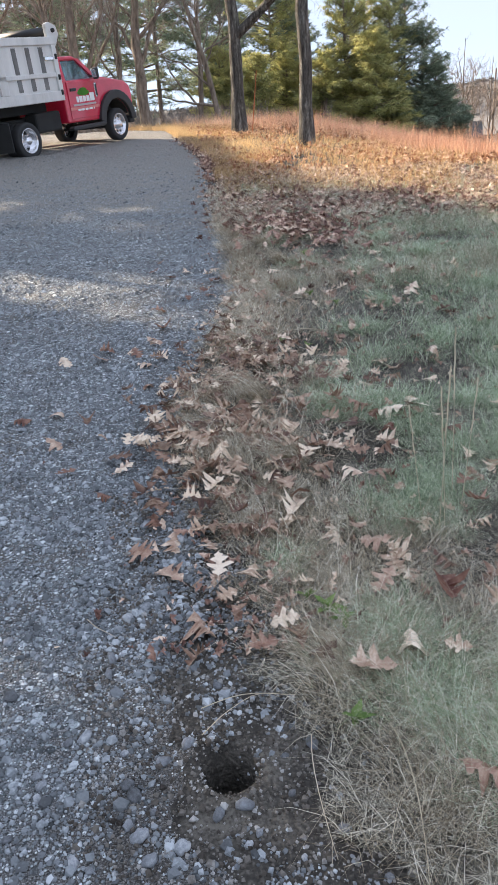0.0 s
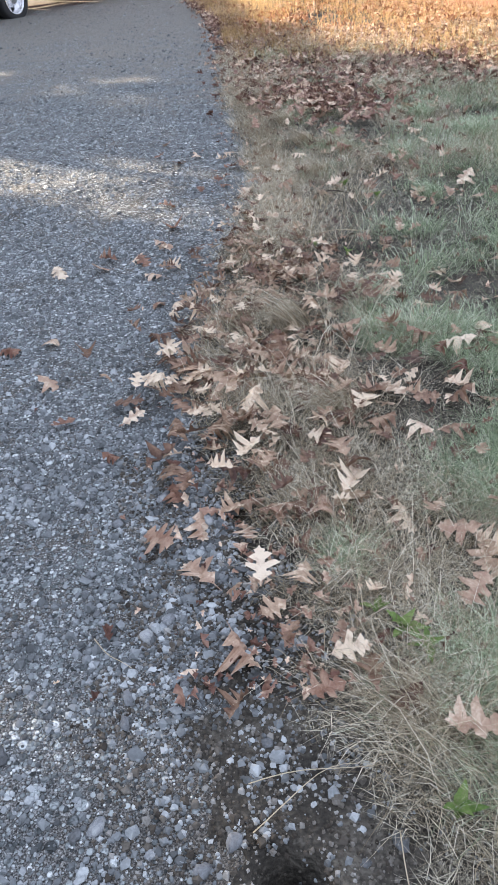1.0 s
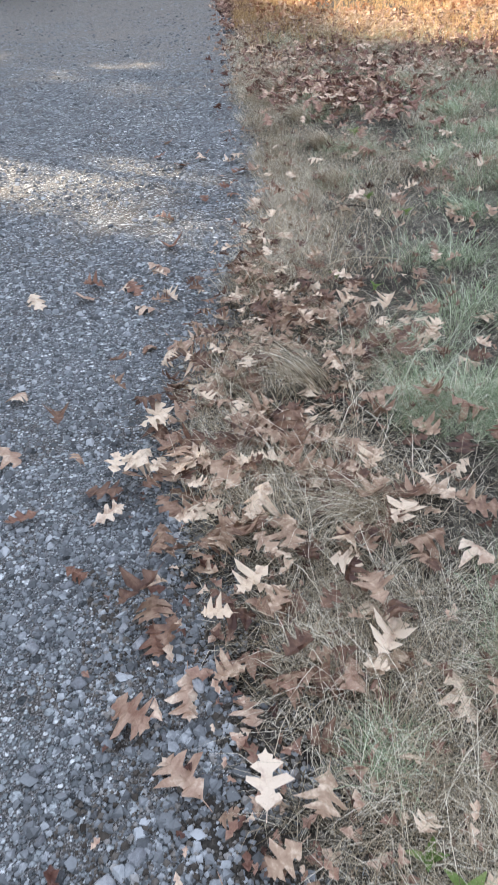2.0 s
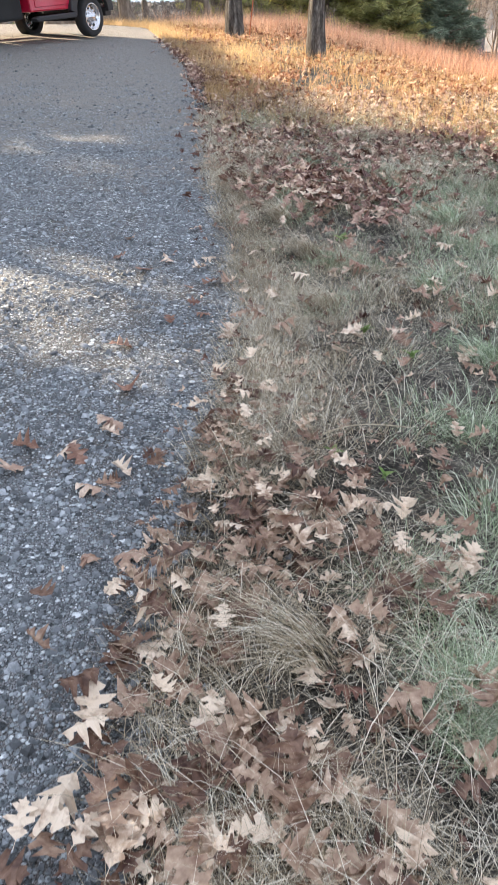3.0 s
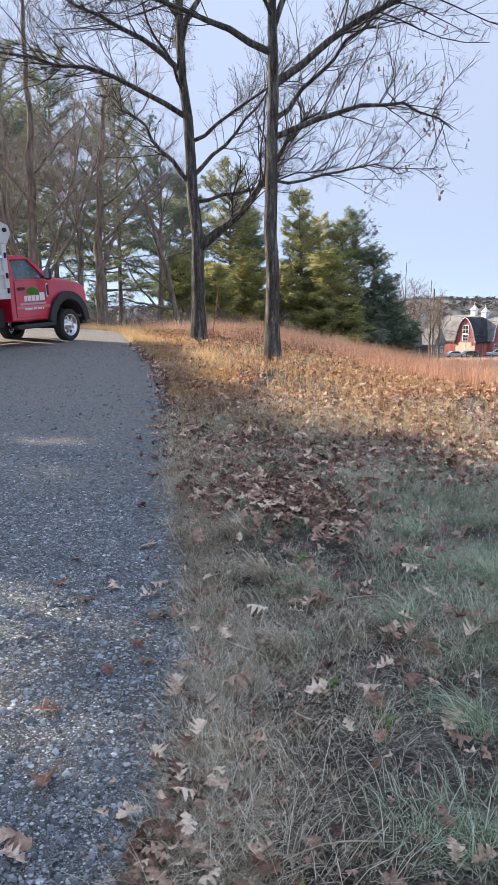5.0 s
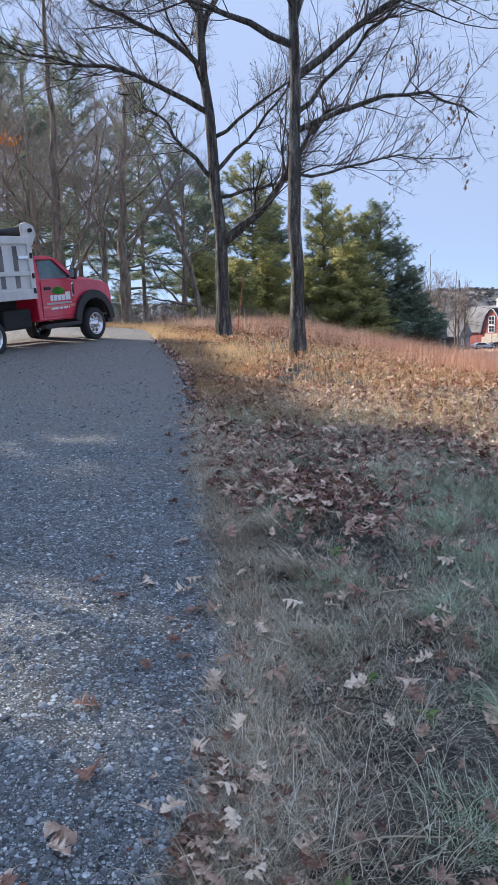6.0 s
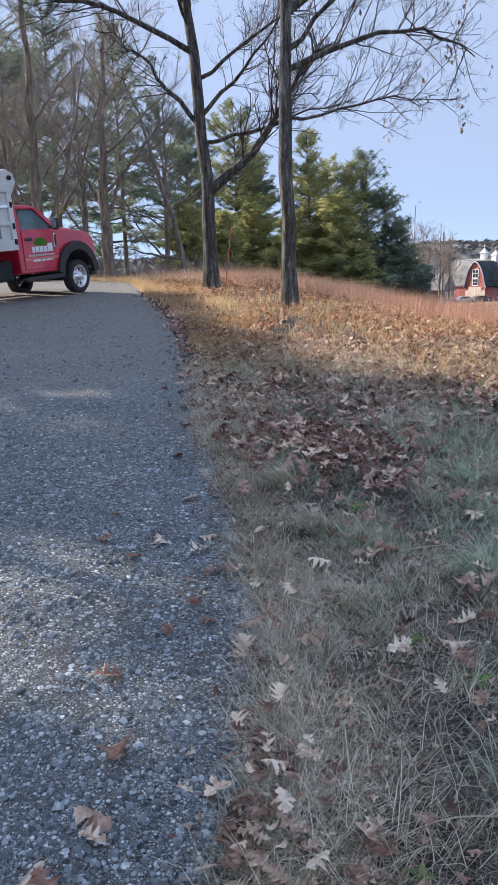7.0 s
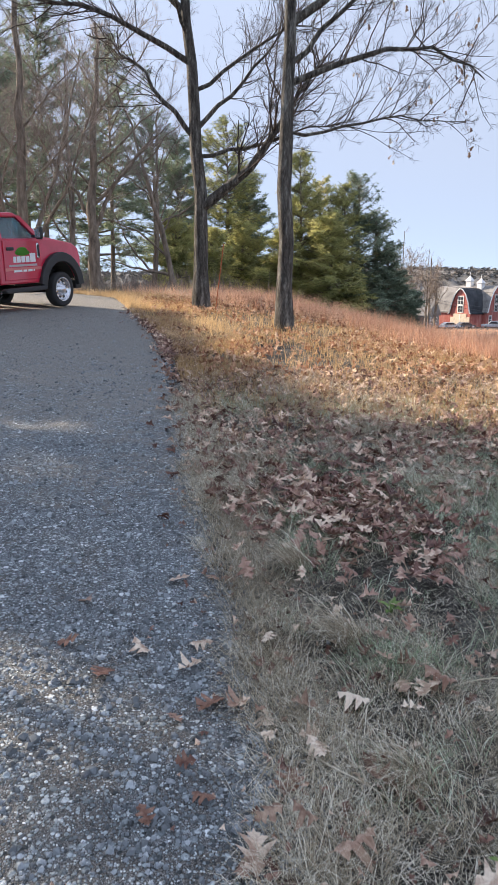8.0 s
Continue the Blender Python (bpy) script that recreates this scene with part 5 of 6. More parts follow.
MIDDLE = ((-0.18, 0.008, 0), (0.05, 0.07, 0), (0.18, 0.27, 0.05), (0.29, 0.11, 0), (0.46, 0.40, 0.07), (0.58, 0.11, 0), (0.73, 0.31, 0.07), (0.84, 0.10, 0), (0.92, 0.12, 0.02), (1.04, 0.004, 0))
MID = [leaf_shape(MIDDLE, c, b, k, 230 + i) for i, (c, b, k) in enumerate(((0.5, -0.25, 0.25), (-0.5, 0.3, -0.25), (0.8, 0.3, 0.2), (-0.3, -0.4, 0.25)))]


def litter(name, shapes, x, y, length, up, tilt, material, label, seed):
    rnd = np.random.default_rng(seed)
    vs, fs, off = [], [], 0
    pick = rnd.integers(0, len(shapes), len(x))
    for k, (bv, bf) in enumerate(shapes):
        q = pick == k
        n = int(q.sum())
        if not n:
            continue
        p = np.stack((x[q], y[q], land(x[q], y[q]) + up[q]), -1)
        v, f = spread(bv, bf, p, turns(rnd.uniform(0, 6.3, n), rnd.normal(0, tilt, n) + (rnd.random(n) < 0.4) * math.pi, rnd.normal(0, tilt, n)), length[q])
        vs.append(v)
        fs.append(f + off)
        off += len(v)
    ob = part_np(name, np.concatenate(vs), np.concatenate(fs), material, None)
    return tagged(ob, label, "leaves", kind="stuff")


def leaf_litter():
    rnd = np.random.default_rng(31)
    # the drift along the verge
    n = 900
    y = rnd.normal(3.4, 0.95, n)
    y = y[(y > 2.3 + 0.8 * rnd.random(n)) & (y < 6.2)]
    n = len(y)
    x = verge(y) + 0.34 - 0.28 * step(y, 3.8, 5.0) + rnd.normal(0, 0.25, n) * (1 - 0.55 * step(y, 3.8, 5.0))
    x = np.where(rnd.random(n) < 0.9, x, verge(y) + rnd.uniform(-0.1, 0.9, n))
    keep = vnoise(x, y, 0.3) + 0.4 * rnd.random(n) > 0.5
    x, y = x[keep], y[keep]
    n = len(x)
    litter("fallen_leaves", SHAPES, x, y, (0.06 + 0.064 * rnd.random(n) ** 1.3) * (1 - 0.25 * step(y, 3.5, 4.5)), 0.04 + 0.08 * rnd.random(n), 0.27, LEAF, "drift of dead brown oak leaves along the verge", 32)
    # sparse leaves over the verge grass
    n = 340
    y = 1.8 + 7.7 * rnd.random(n)
    x = verge(y) + 0.1 + rnd.random(n) * (0.6 + 0.32 * y)
    litter("fallen_leaves", SHAPES, x, y, 0.05 + 0.07 * rnd.random(n) ** 1.5, 0.03 + 0.04 * rnd.random(n), 0.28, LEAF, "scattered dead oak leaves lying in the grass", 33)
    # the thick band before the meadow
    n = 16500
    y = rnd.uniform(7.6, 17.5, n)
    x = verge(y) + 0.05 + rnd.random(n) ** 0.85 * (2.0 + 0.36 * y)
    d = np.exp(-((y - 10.6) / 2.0) ** 2) * 1.1 + 0.35
    keep = (vnoise(x, y, 0.9) * 0.7 + vnoise(x, y, 0.3) * 0.3 + 0.25 * rnd.random(n)) * d > 0.43
    x, y = x[keep], y[keep]
    n = len(x)
    litter("fallen_leaves", MID, x, y, rnd.uniform(0.05, 0.105, n), 0.02 + 0.08 * rnd.random(n), 0.42, LEAF_DARK, "thick band of brown oak leaves before the meadow", 34)
    # the tongue of leaves that reaches towards the driveway
    n = 620
    y = rnd.normal(8.1, 0.5, n)
    x = 0.55 + rnd.normal(0, 0.36, n) + 0.35 * (8.0 - y)
    keep = x > verge(y) + 0.03
    x, y = x[keep], y[keep]
    n = len(x)
    litter("fallen_leaves", MID, x, y, rnd.uniform(0.06, 0.12, n), 0.04 + 0.07 * rnd.random(n), 0.35, LEAF_DARK, "dark heap of oak leaves beside the driveway", 37)
    # leaves under the oaks, in the colour that has warm sunlight in it
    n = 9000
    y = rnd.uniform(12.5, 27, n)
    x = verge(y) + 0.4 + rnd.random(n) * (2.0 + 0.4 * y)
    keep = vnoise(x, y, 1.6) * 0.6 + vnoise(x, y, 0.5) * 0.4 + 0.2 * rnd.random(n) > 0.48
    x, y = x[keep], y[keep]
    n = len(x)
    litter("fallen_leaves", SMALL, x, y, rnd.uniform(0.08, 0.14, n), 0.04 + 0.10 * rnd.random(n), 0.5, LEAF_SUNLIT, "brown oak leaves under the oaks, warm sun put into their colour", 36)
    # leaves blown along the far edge of the driveway
    n = 800
    y = rnd.uniform(9, 22, n)
    x = verge(y) + rnd.normal(0.14, 0.16, n)
    litter("fallen_leaves", SMALL, x, y, rnd.uniform(0.06, 0.11, n), 0.02 + 0.03 * rnd.random(n), 0.4, LEAF_DARK, "brown leaves blown along the driveway's edge", 35)
    # the heap where the verge rounds the crest
    n = 900
    y = rnd.uniform(14.6, 19.6, n)
    x = verge(y) + rnd.uniform(-0.12, 0.75, n) * rnd.random(n) ** 0.5
    litter("fallen_leaves", MID, x, y, rnd.uniform(0.07, 0.12, n), 0.02 + 0.06 * rnd.random(n), 0.4, LEAF_DARK, "dark heap of leaves where the verge rounds the crest", 38)


leaf_litter()


def single_leaves():
    """Leaves that lie one by one on the gravel and the near verge."""
    rnd = np.random.default_rng(41)
    meshes = [mesh_np("oak_leaf", v, f, LEAF_ONE, False) for v, f in SHAPES]
    on_gravel = [(-1.16, 4.55), (-1.02, 3.78), (-0.95, 3.40), (-0.82, 3.09), (-1.21, 3.71), (-0.37, 2.64), (-0.41, 2.45), (-0.28, 2.49), (-0.27, 2.30), (-0.10, 2.25), (-0.15, 2.04), (-0.28, 6.36), (-0.20, 5.67), (-0.69, 5.54), (-0.92, 4.71), (-0.94, 4.56),
                 (-0.72, 4.65), (-0.64, 4.46), (-0.62, 4.86), (-0.27, 4.48), (-0.38, 4.18), (-0.58, 4.10), (-0.46, 4.11), (-0.35, 3.92), (-0.25, 3.76), (-0.38, 3.56), (-0.60, 5.11), (-0.41, 3.27), (-0.84, 7.16), (-0.57, 6.75), (-0.36, 6.60), (-0.87, 6.80), (-0.70, 6.57)]
    in_grass = [(0.05, 1.89), (-0.14, 2.58), (0.08, 2.48), (0.18, 2.59), (0.43, 2.83), (0.45, 2.17), (0.64, 2.12), (0.48, 1.89), (0.36, 1.78), (0.56, 1.43), (0.67, 3.36), (0.53, 3.46), (0.61, 3.03), (0.87, 2.58), (0.46, 2.38), (0.30, 5.30), (0.52, 6.69), (0.52, 6.33), (1.16, 5.41), (0.58, 5.49),
                (1.75, 6.81), (-0.05, 5.96), (-0.10, 6.26), (-0.18, 5.67), (0.07, 5.64), (0.19, 6.25)]
    spots = on_gravel + in_grass
    for k in range(130):
        if k < len(spots):
            x, y = spots[k]
            s = rnd.uniform(0.09, 0.135)
        else:
            y = 2.4 + 6.0 * rnd.random()
            x = float(verge(y)) + (rnd.normal(-0.1, 0.2) if rnd.random() < 0.35 else rnd.uniform(0.1, 1.4))
            s = rnd.uniform(0.065, 0.105)
        ob = new("oak_leaf", meshes[int(rnd.integers(0, len(meshes)))])
        up = 0.024 + (0.05 if x > verge(y) + 0.1 else 0.0)
        ob.matrix_basis = pose(x, y, float(land(x, y)) + up, rnd.normal(0, 14) + (180 if rnd.random() < 0.35 else 0), rnd.normal(0, 14), rnd.uniform(0, 360)) @ Matrix.Diagonal((s, s, s, 1))
        on_road = x < verge(y)
        tagged(ob, "curled dead oak leaf on the gravel" if on_road else "curled dead oak leaf on the grassy verge", "leaf", "single fallen oak leaves")

    x, y = -0.083, 1.462
    red = new("oak_leaf", mesh_np("oak_leaf", *SHAPES[0], plain("red_leaf", (0.30, 0.045, 0.02), 0.4, wear=0.4)))
    red.matrix_basis = pose(x, y, float(land(x, y)) + 0.03, 20, -50, 60) @ Matrix.Diagonal((0.07, 0.07, 0.07, 1))
    tagged(red, "red-brown oak leaf fallen into the burrow", "leaf", "single fallen oak leaves")


single_leaves()


def blades(x, y, height, width, lean, az, seed, up=0.0, segs=2):
    """Bent blades: each rises, leans over and tapers to a point."""
    rnd = np.random.default_rng(seed)
    n = len(x)
    p = np.stack((x, y, land(x, y) - 0.004 + up), -1)
    side = az + math.pi / 2 + rnd.normal(0, 0.5, n)
    s = np.stack((np.cos(side), np.sin(side), np.zeros(n)), -1) * (width / 2)[:, None]
    turn = rnd.normal(0, 0.5, n)
    cols = [p - s, p + s]
    for k in range(segs):
        t = (k + 0.5) / segs
        l = np.minimum(1.75, lean * (0.35 + 1.25 * t))
        a = az + turn * t
        p = p + np.stack((np.cos(a) * np.sin(l), np.sin(a) * np.sin(l), np.cos(l)), -1) * (height / segs)[:, None]
        w = 1 - (k + 1) / segs
        cols += [p - s * (0.3 + 0.7 * w), p + s * (0.3 + 0.7 * w)] if k < segs - 1 else [p]
    v = np.stack(cols, 1).reshape(-1, 3)
    f = []
    for k in range(segs - 1):
        f += [(2 * k, 2 * k + 1, 2 * k + 3), (2 * k, 2 * k + 3, 2 * k + 2)]
    f.append((2 * segs - 2, 2 * segs - 1, 2 * segs))
    f = np.array(f)[None] + (np.arange(n) * (2 * segs + 1))[:, None, None]
    return v, f.reshape(-1, 3)


def tufted(n, rnd, xs, ys, spread_r):
    """Points gathered round tuft centres, with the bearing away from each centre."""
    k = rnd.integers(0, len(xs), n)
    a = rnd.uniform(0, 2 * math.pi, n)
    r = spread_r * np.sqrt(rnd.random(n))
    return xs[k] + r * np.cos(a), ys[k] + r * np.sin(a), a, k


def verge_grass():
    rnd = np.random.default_rng(51)

    def tufts(c, y0, y1, power, inner, outer):
        cy = y0 + (y1 - y0) * rnd.random(c) ** power
        u = inner + rnd.random(c) * (outer + 0.34 * cy)
        q = u > inner + 0.22 * rnd.random(c)
        return (turf(cy) + u)[q], cy[q]

    def laid(n, tx, ty, r, hgt, wid, lean, segs, seed):
        """Blades in tufts; each tuft has a bearing of its own."""
        x, y, a, k = tufted(n, rnd, tx, ty, r)
        own = rnd.uniform(0, 6.3, len(tx))[k]
        az = np.where(rnd.random(n) < 0.55, own + rnd.normal(0, 0.8, n), a)
        big = rnd.uniform(0.6, 1.3, len(tx))[k]
        return blades(x, y, rnd.uniform(*hgt, n) * big, rnd.uniform(*wid, n), rnd.uniform(*lean, n), az, seed, 0.0, segs)

    def green(cx, cy):
        u = cx - turf(cy)
        drift = step(cy, 2.2, 3.0) * (1 - step(cy, 4.8, 6.0)) * (1 - step(u, 0.45, 0.8))
        g = vnoise(cx, cy, 0.8) * 0.55 + vnoise(cx, cy, 0.25) * 0.35 + 0.13 * step(u, 0.3, 0.9) - 0.3 * drift
        return g + 0.15 * rnd.random(len(cx)) > 0.55

    # green turf: fine near the walk, coarser beyond
    tx, ty = tufts(1600, 0.9, 3.6, 0.9, 0.16, 0.75)
    q = green(tx, ty)
    v1, f1 = laid(50000, tx[q], ty[q], 0.06, (0.08, 0.19), (0.0010, 0.0022), (0.8, 1.55), 2, 52)
    tx, ty = tufts(3600, 3.4, 11.5, 1.0, 0.16, 0.75)
    q = green(tx, ty)
    cy = rnd.uniform(8.6, 12.9, 230)
    cx = turf(cy) + 0.1 + rnd.random(230) * (0.8 + 0.28 * cy)
    s = vnoise(cx + 70, cy, 0.9) > 0.58
    tx, ty = np.concatenate((tx[q], cx[s])), np.concatenate((ty[q], cy[s]))
    q = np.ones(len(tx), bool)
    v2, f2 = laid(72000, tx[q], ty[q], 0.09, (0.08, 0.20), (0.0018, 0.0036), (0.8, 1.5), 2, 54)
    tagged(part_np("grass", np.concatenate((v1, v2)), np.concatenate((f1, f2 + len(v1))), GRASS), "soft fine green grass lying over on the verge", "grass", kind="stuff")

    def dry(cx, cy):
        u = cx - turf(cy)
        return vnoise(cx + 9, cy, 0.6) * 0.65 + 0.3 * (1 - step(u, 0.1, 0.9)) + 0.2 * rnd.random(len(cx)) + 0.08 * step(cy, 5, 8) - 0.18 * step(cy, 2.4, 3.0) * (1 - step(cy, 4.6, 5.4)) > 0.50

    tx, ty = tufts(1400, 0.9, 3.6, 0.9, 0.0, 0.75)
    q = dry(tx, ty)
    v1, f1 = laid(26000, tx[q], ty[q], 0.07, (0.06, 0.20), (0.0010, 0.0021), (0.9, 1.7), 2, 53)
    tx, ty = tufts(3200, 3.4, 11.5, 1.0, 0.04, 0.75)
    q = dry(tx, ty)
    v2, f2 = laid(58000, tx[q], ty[q], 0.10, (0.06, 0.20), (0.0015, 0.0030), (0.8, 1.65), 2, 55)
    # the fringe that hangs over the gravel's edge
    cy = np.concatenate((rnd.uniform(1.6, 2.7, 60), rnd.uniform(2.7, 4.6, 50), rnd.uniform(4.6, 12.0, 900)))
    cx = turf(cy) + 0.02 + 0.24 * rnd.random(len(cy)) + 0.10 * (1 - step(cy, 2.4, 3.2)) - 0.05 * step(cy, 5.0, 6.5)
    v3, f3 = laid(30000, cx, cy, 0.11, (0.06, 0.19), (0.0014, 0.0028), (0.8, 1.6), 2, 56)
    # straws laid over the leaf drift and through the leaf band
    cy = np.concatenate((rnd.normal(3.6, 0.9, 130), rnd.uniform(8.0, 12.9, 760)))
    cx = turf(cy) + 0.05 + rnd.random(len(cy)) * np.where(cy < 6.5, 0.7, 1.0 + 0.30 * cy)
    q = vnoise(cx + 30, cy, 0.7) + 0.25 * rnd.random(len(cy)) > 0.55
    x, y, a, k = tufted(15000, rnd, cx[q], cy[q], 0.13)
    own = rnd.uniform(0, 6.3, len(cx[q]))[k]
    v4, f4 = blades(x, y, rnd.uniform(0.12, 0.34, len(x)), rnd.uniform(0.0011, 0.0024, len(x)) * (0.8 + 0.06 * y), rnd.uniform(0.9, 1.5, len(x)), own + rnd.normal(0, 0.9, len(x)), 57, 0.02, 3)
    joined, count = [f1], len(v1)
    for v, f in ((v2, f2), (v3, f3), (v4, f4)):
        joined.append(f + count)
        count += len(v)
    tagged(part_np("dry_grass", np.concatenate((v1, v2, v3, v4)), np.concatenate(joined), STRAW), "dry straw-coloured grass tangled over the verge", "grass", kind="stuff")


verge_grass()


def thatch():
    """The fine mat of dead blades and leaf crumbs that covers the soil under the verge grass."""
    rnd = np.random.default_rng(66)
    n = 230000
    y = 1.0 + 11.5 * rnd.random(n) ** 1.25
    x = turf(y) - 0.02 + rnd.random(n) * (0.85 + 0.34 * y)
    h = rnd.uniform(0.025, 0.085, n)
    v, f = blades(x, y, h, rnd.uniform(0.0012, 0.0026, n) * (0.7 + 0.12 * y), rnd.uniform(1.1, 1.7, n), rnd.uniform(0, 6.3, n), 67, 0.008 + 0.03 * rnd.random(n), 1)
    tagged(part_np("thatch", v, f, THATCH), "matted grey-brown thatch of dead grass on the soil", "grass", kind="stuff")
    n = 2600
    y = 1.9 + 8.5 * rnd.random(n) ** 1.3
    x = verge(y) + np.where(rnd.random(n) < 0.45, rnd.normal(0.25, 0.25, n), rnd.random(n) * (0.8 + 0.33 * y))
    litter("leaf_crumbs", SMALL, x, y, 0.018 + 0.035 * rnd.random(n) ** 2, 0.01 + 0.04 * rnd.random(n), 0.4, LEAF_DARK, "broken crumbs of brown leaves in the thatch", 68)


thatch()


def tussock(x, y, n, reach, az, fan_out, material, label, seed, width=0.0022):
    """One arching clump of long blades: the long outer ones, and the short tuft in its heart."""
    rnd = np.random.default_rng(seed)
    t = thing("grass_tussock", pose(x, y, float(land(x, y))), label, "grass", "grass tussocks on the verge")
    for name, k, long, low in (("long_fringe", int(n * 0.75), 1.0, 0.95), ("inner_tuft", int(n * 0.45), 0.55, 0.6)):
        a = rnd.uniform(0, 6.3, k)
        r = (0.08 if name == "long_fringe" else 0.05) * np.sqrt(rnd.random(k))
        v, f = blades(x + r * np.cos(a), y + r * np.sin(a), rnd.uniform(0.45, 1.0, k) * reach * long, rnd.uniform(0.6, 1.2, k) * width, rnd.uniform(low, 1.4, k), az + rnd.normal(0, fan_out * 0.6, k), seed + 7, 0.01, 5)
        part_np(name, v - np.array(t.matrix_basis.translation), f, material, t)


for i, (x, y, n, reach, az, out, mat) in enumerate(((0.06, 3.66, 220, 0.42, 3.3, 0.7, STRAW), (0.20, 3.0, 260, 0.36, 3.5, 1.1, STRAW), (0.26, 1.86, 240, 0.26, 3.2, 1.6, STRAW), (0.14, 2.33, 240, 0.16, 2.0, 2.5, GRASS), (0.12, 4.2, 150, 0.3, 4.0, 1.4, STRAW),
                                                    (0.28, 6.7, 320, 0.34, 3.4, 1.2, STRAW), (0.16, 7.4, 300, 0.34, 3.2, 1.3, STRAW), (0.30, 5.9, 220, 0.3, 3.6, 1.5, STRAW), (0.75, 1.55, 260, 0.26, 1.0, 2.2, GRASS), (1.15, 4.4, 260, 0.26, 2.5, 2.2, GRASS), (0.95, 5.3, 280, 0.28, 2.5, 2.2, GRASS), (1.5, 6.6, 280, 0.3, 2.0, 2.4, GRASS), (0.0, 8.4, 240, 0.32, 3.2, 1.5, STRAW), (1.25, 7.3, 320, 0.30, 2.2, 2.6, GRASS), (1.75, 5.6, 300, 0.28, 1.6, 2.6, GRASS), (1.05, 3.5, 280, 0.24, 2.0, 2.6, GRASS), (0.22, 8.0, 200, 0.26, 3.4, 2.0, GRASS), (0.9, 6.1, 300, 0.28, 2.4, 2.6, GRASS))):
    tussock(x, y, n, reach, az, out, mat, "arching clump of pale dry grass" if mat is STRAW else "thick tuft of green grass", 300 + i, 0.0013 + 0.0003 * y)


def dry_stalks():
    """Tall thin seed stalks that stand out of the verge."""
    rnd = np.random.default_rng(58)
    for i, (x, y, h, ry) in enumerate(((0.70, 2.49, 0.62, 2), (0.73, 2.52, 0.55, -4), (0.80, 2.70, 0.66, 1), (0.82, 2.64, 0.5, 6), (0.66, 2.6, 0.44, -7))):
        st = thing("dry_stalk", pose(x, y, float(land(x, y)), rnd.normal(0, 5), ry, 0), "tall thin dry seed stalk standing in the grass", "weed", "dry seed stalks")
        tb = Tubes()
        tb.add([(0, 0, 0), (0.001, 0, h * 0.5), (0, 0.001, h)], [0.0016, 0.0013, 0.0008], 4)
        tb.made("stem", STRAW, st)
        tb = Tubes()
        z = np.linspace(h * 0.6, h * 1.02, 22)
        tb.add(np.stack((0.001 * np.sin(z * 60), 0.001 * np.cos(z * 47), z), -1), 0.0016 + 0.0022 * np.abs(np.sin(np.arange(22) * 1.9)), 5)
        tb.made("seed_head", STRAW, st)


dry_stalks()


def lying_stems():
    """Long bent straws and thin sticks that lie over the verge and the gravel."""
    rnd = np.random.default_rng(59)
    for i, (x0, y0, x1, y1, bow, r, mat) in enumerate(((0.37, 1.62, 0.37, 1.15, 0.05, 0.0022, STRAW), (-0.15, 1.68, 0.16, 1.74, 0.05, 0.0014, STRAW), (-0.14, 1.60, 0.12, 1.72, 0.06, 0.0014, STRAW), (0.16, 1.60, 0.20, 1.25, 0.03, 0.0014, STRAW),
                                                       (0.42, 3.06, 0.90, 3.02, 0.012, 0.004, TWIG), (0.02, 6.1, 0.24, 5.72, 0.02, 0.004, STRAW), (0.20, 5.45, 0.52, 5.36, 0.02, 0.005, TWIG), (0.55, 6.3, 0.95, 6.38, 0.03, 0.003, STRAW), (-0.55, 2.1, -0.40, 1.98, 0.015, 0.0016, STRAW), (0.5, 4.75, 0.1, 4.62, 0.03, 0.003, STRAW))):
        t = np.linspace(0, 1, 9)
        x, y = x0 + (x1 - x0) * t + 0.02 * np.sin(3 * t + i), y0 + (y1 - y0) * t + 0.02 * np.sin(4 * t + 2 * i)
        z = land(x, y) + 0.02 + bow * np.sin(math.pi * t)
        tb = Tubes()
        tb.add(np.stack((x, y, z), -1), r * np.linspace(1, 0.45, 9), 5)
        tagged(tb.made("stick" if mat is TWIG else "straw", mat, None), "thin dark stick lying on the verge" if mat is TWIG else "long pale straw bent over the verge", "stick" if mat is TWIG else "straw", "straws and sticks on the verge")


lying_stems()
WEED = surf("weed_leaf", [(0.10, 0.17, 0.04), (0.18, 0.28, 0.075), (0.30, 0.40, 0.14)], scale=20, fine=90, rough=0.5, bump=0.2, depth=0.002, vary="object", amount=0.5, through_light=0.3)


def green_weeds():
    """Small fresh weeds with pointed leaves."""
    rnd = np.random.default_rng(60)
    oval = ((-0.1, 0.02, 0), (0.15, 0.14, 0), (0.45, 0.19, 0), (0.75, 0.12, 0), (1.0, 0.01, 0))
    blade = mesh_np("leaf", *leaf_shape(oval, 0.8, -0.35, 0.1, 9), WEED)
    for x, y, k, s in ((0.25, 2.08, 6, 0.07), (0.30, 2.02, 4, 0.06), (0.28, 1.62, 4, 0.07), (0.19, 2.14, 4, 0.05), (0.45, 5.55, 5, 0.06), (0.62, 5.3, 5, 0.06), (0.20, 4.55, 4, 0.05), (0.35, 4.4, 3, 0.05), (0.5, 6.9, 5, 0.08)):
        w = thing("weed", pose(x, y, float(land(x, y)) + 0.02), "small fresh green weed in the dry grass", "weed", "green weeds on the verge")
        for j in range(k):
            ob = new("leaf", blade)
            ob.parent = w
            a = 360 * j / k + rnd.uniform(-25, 25)
            ob.matrix_basis = pose(0, 0, 0, 0, -rnd.uniform(15, 55), a) @ pose(0.45 * s, 0, 0.012) @ Matrix.Diagonal((s, s, s, 1))


green_weeds()


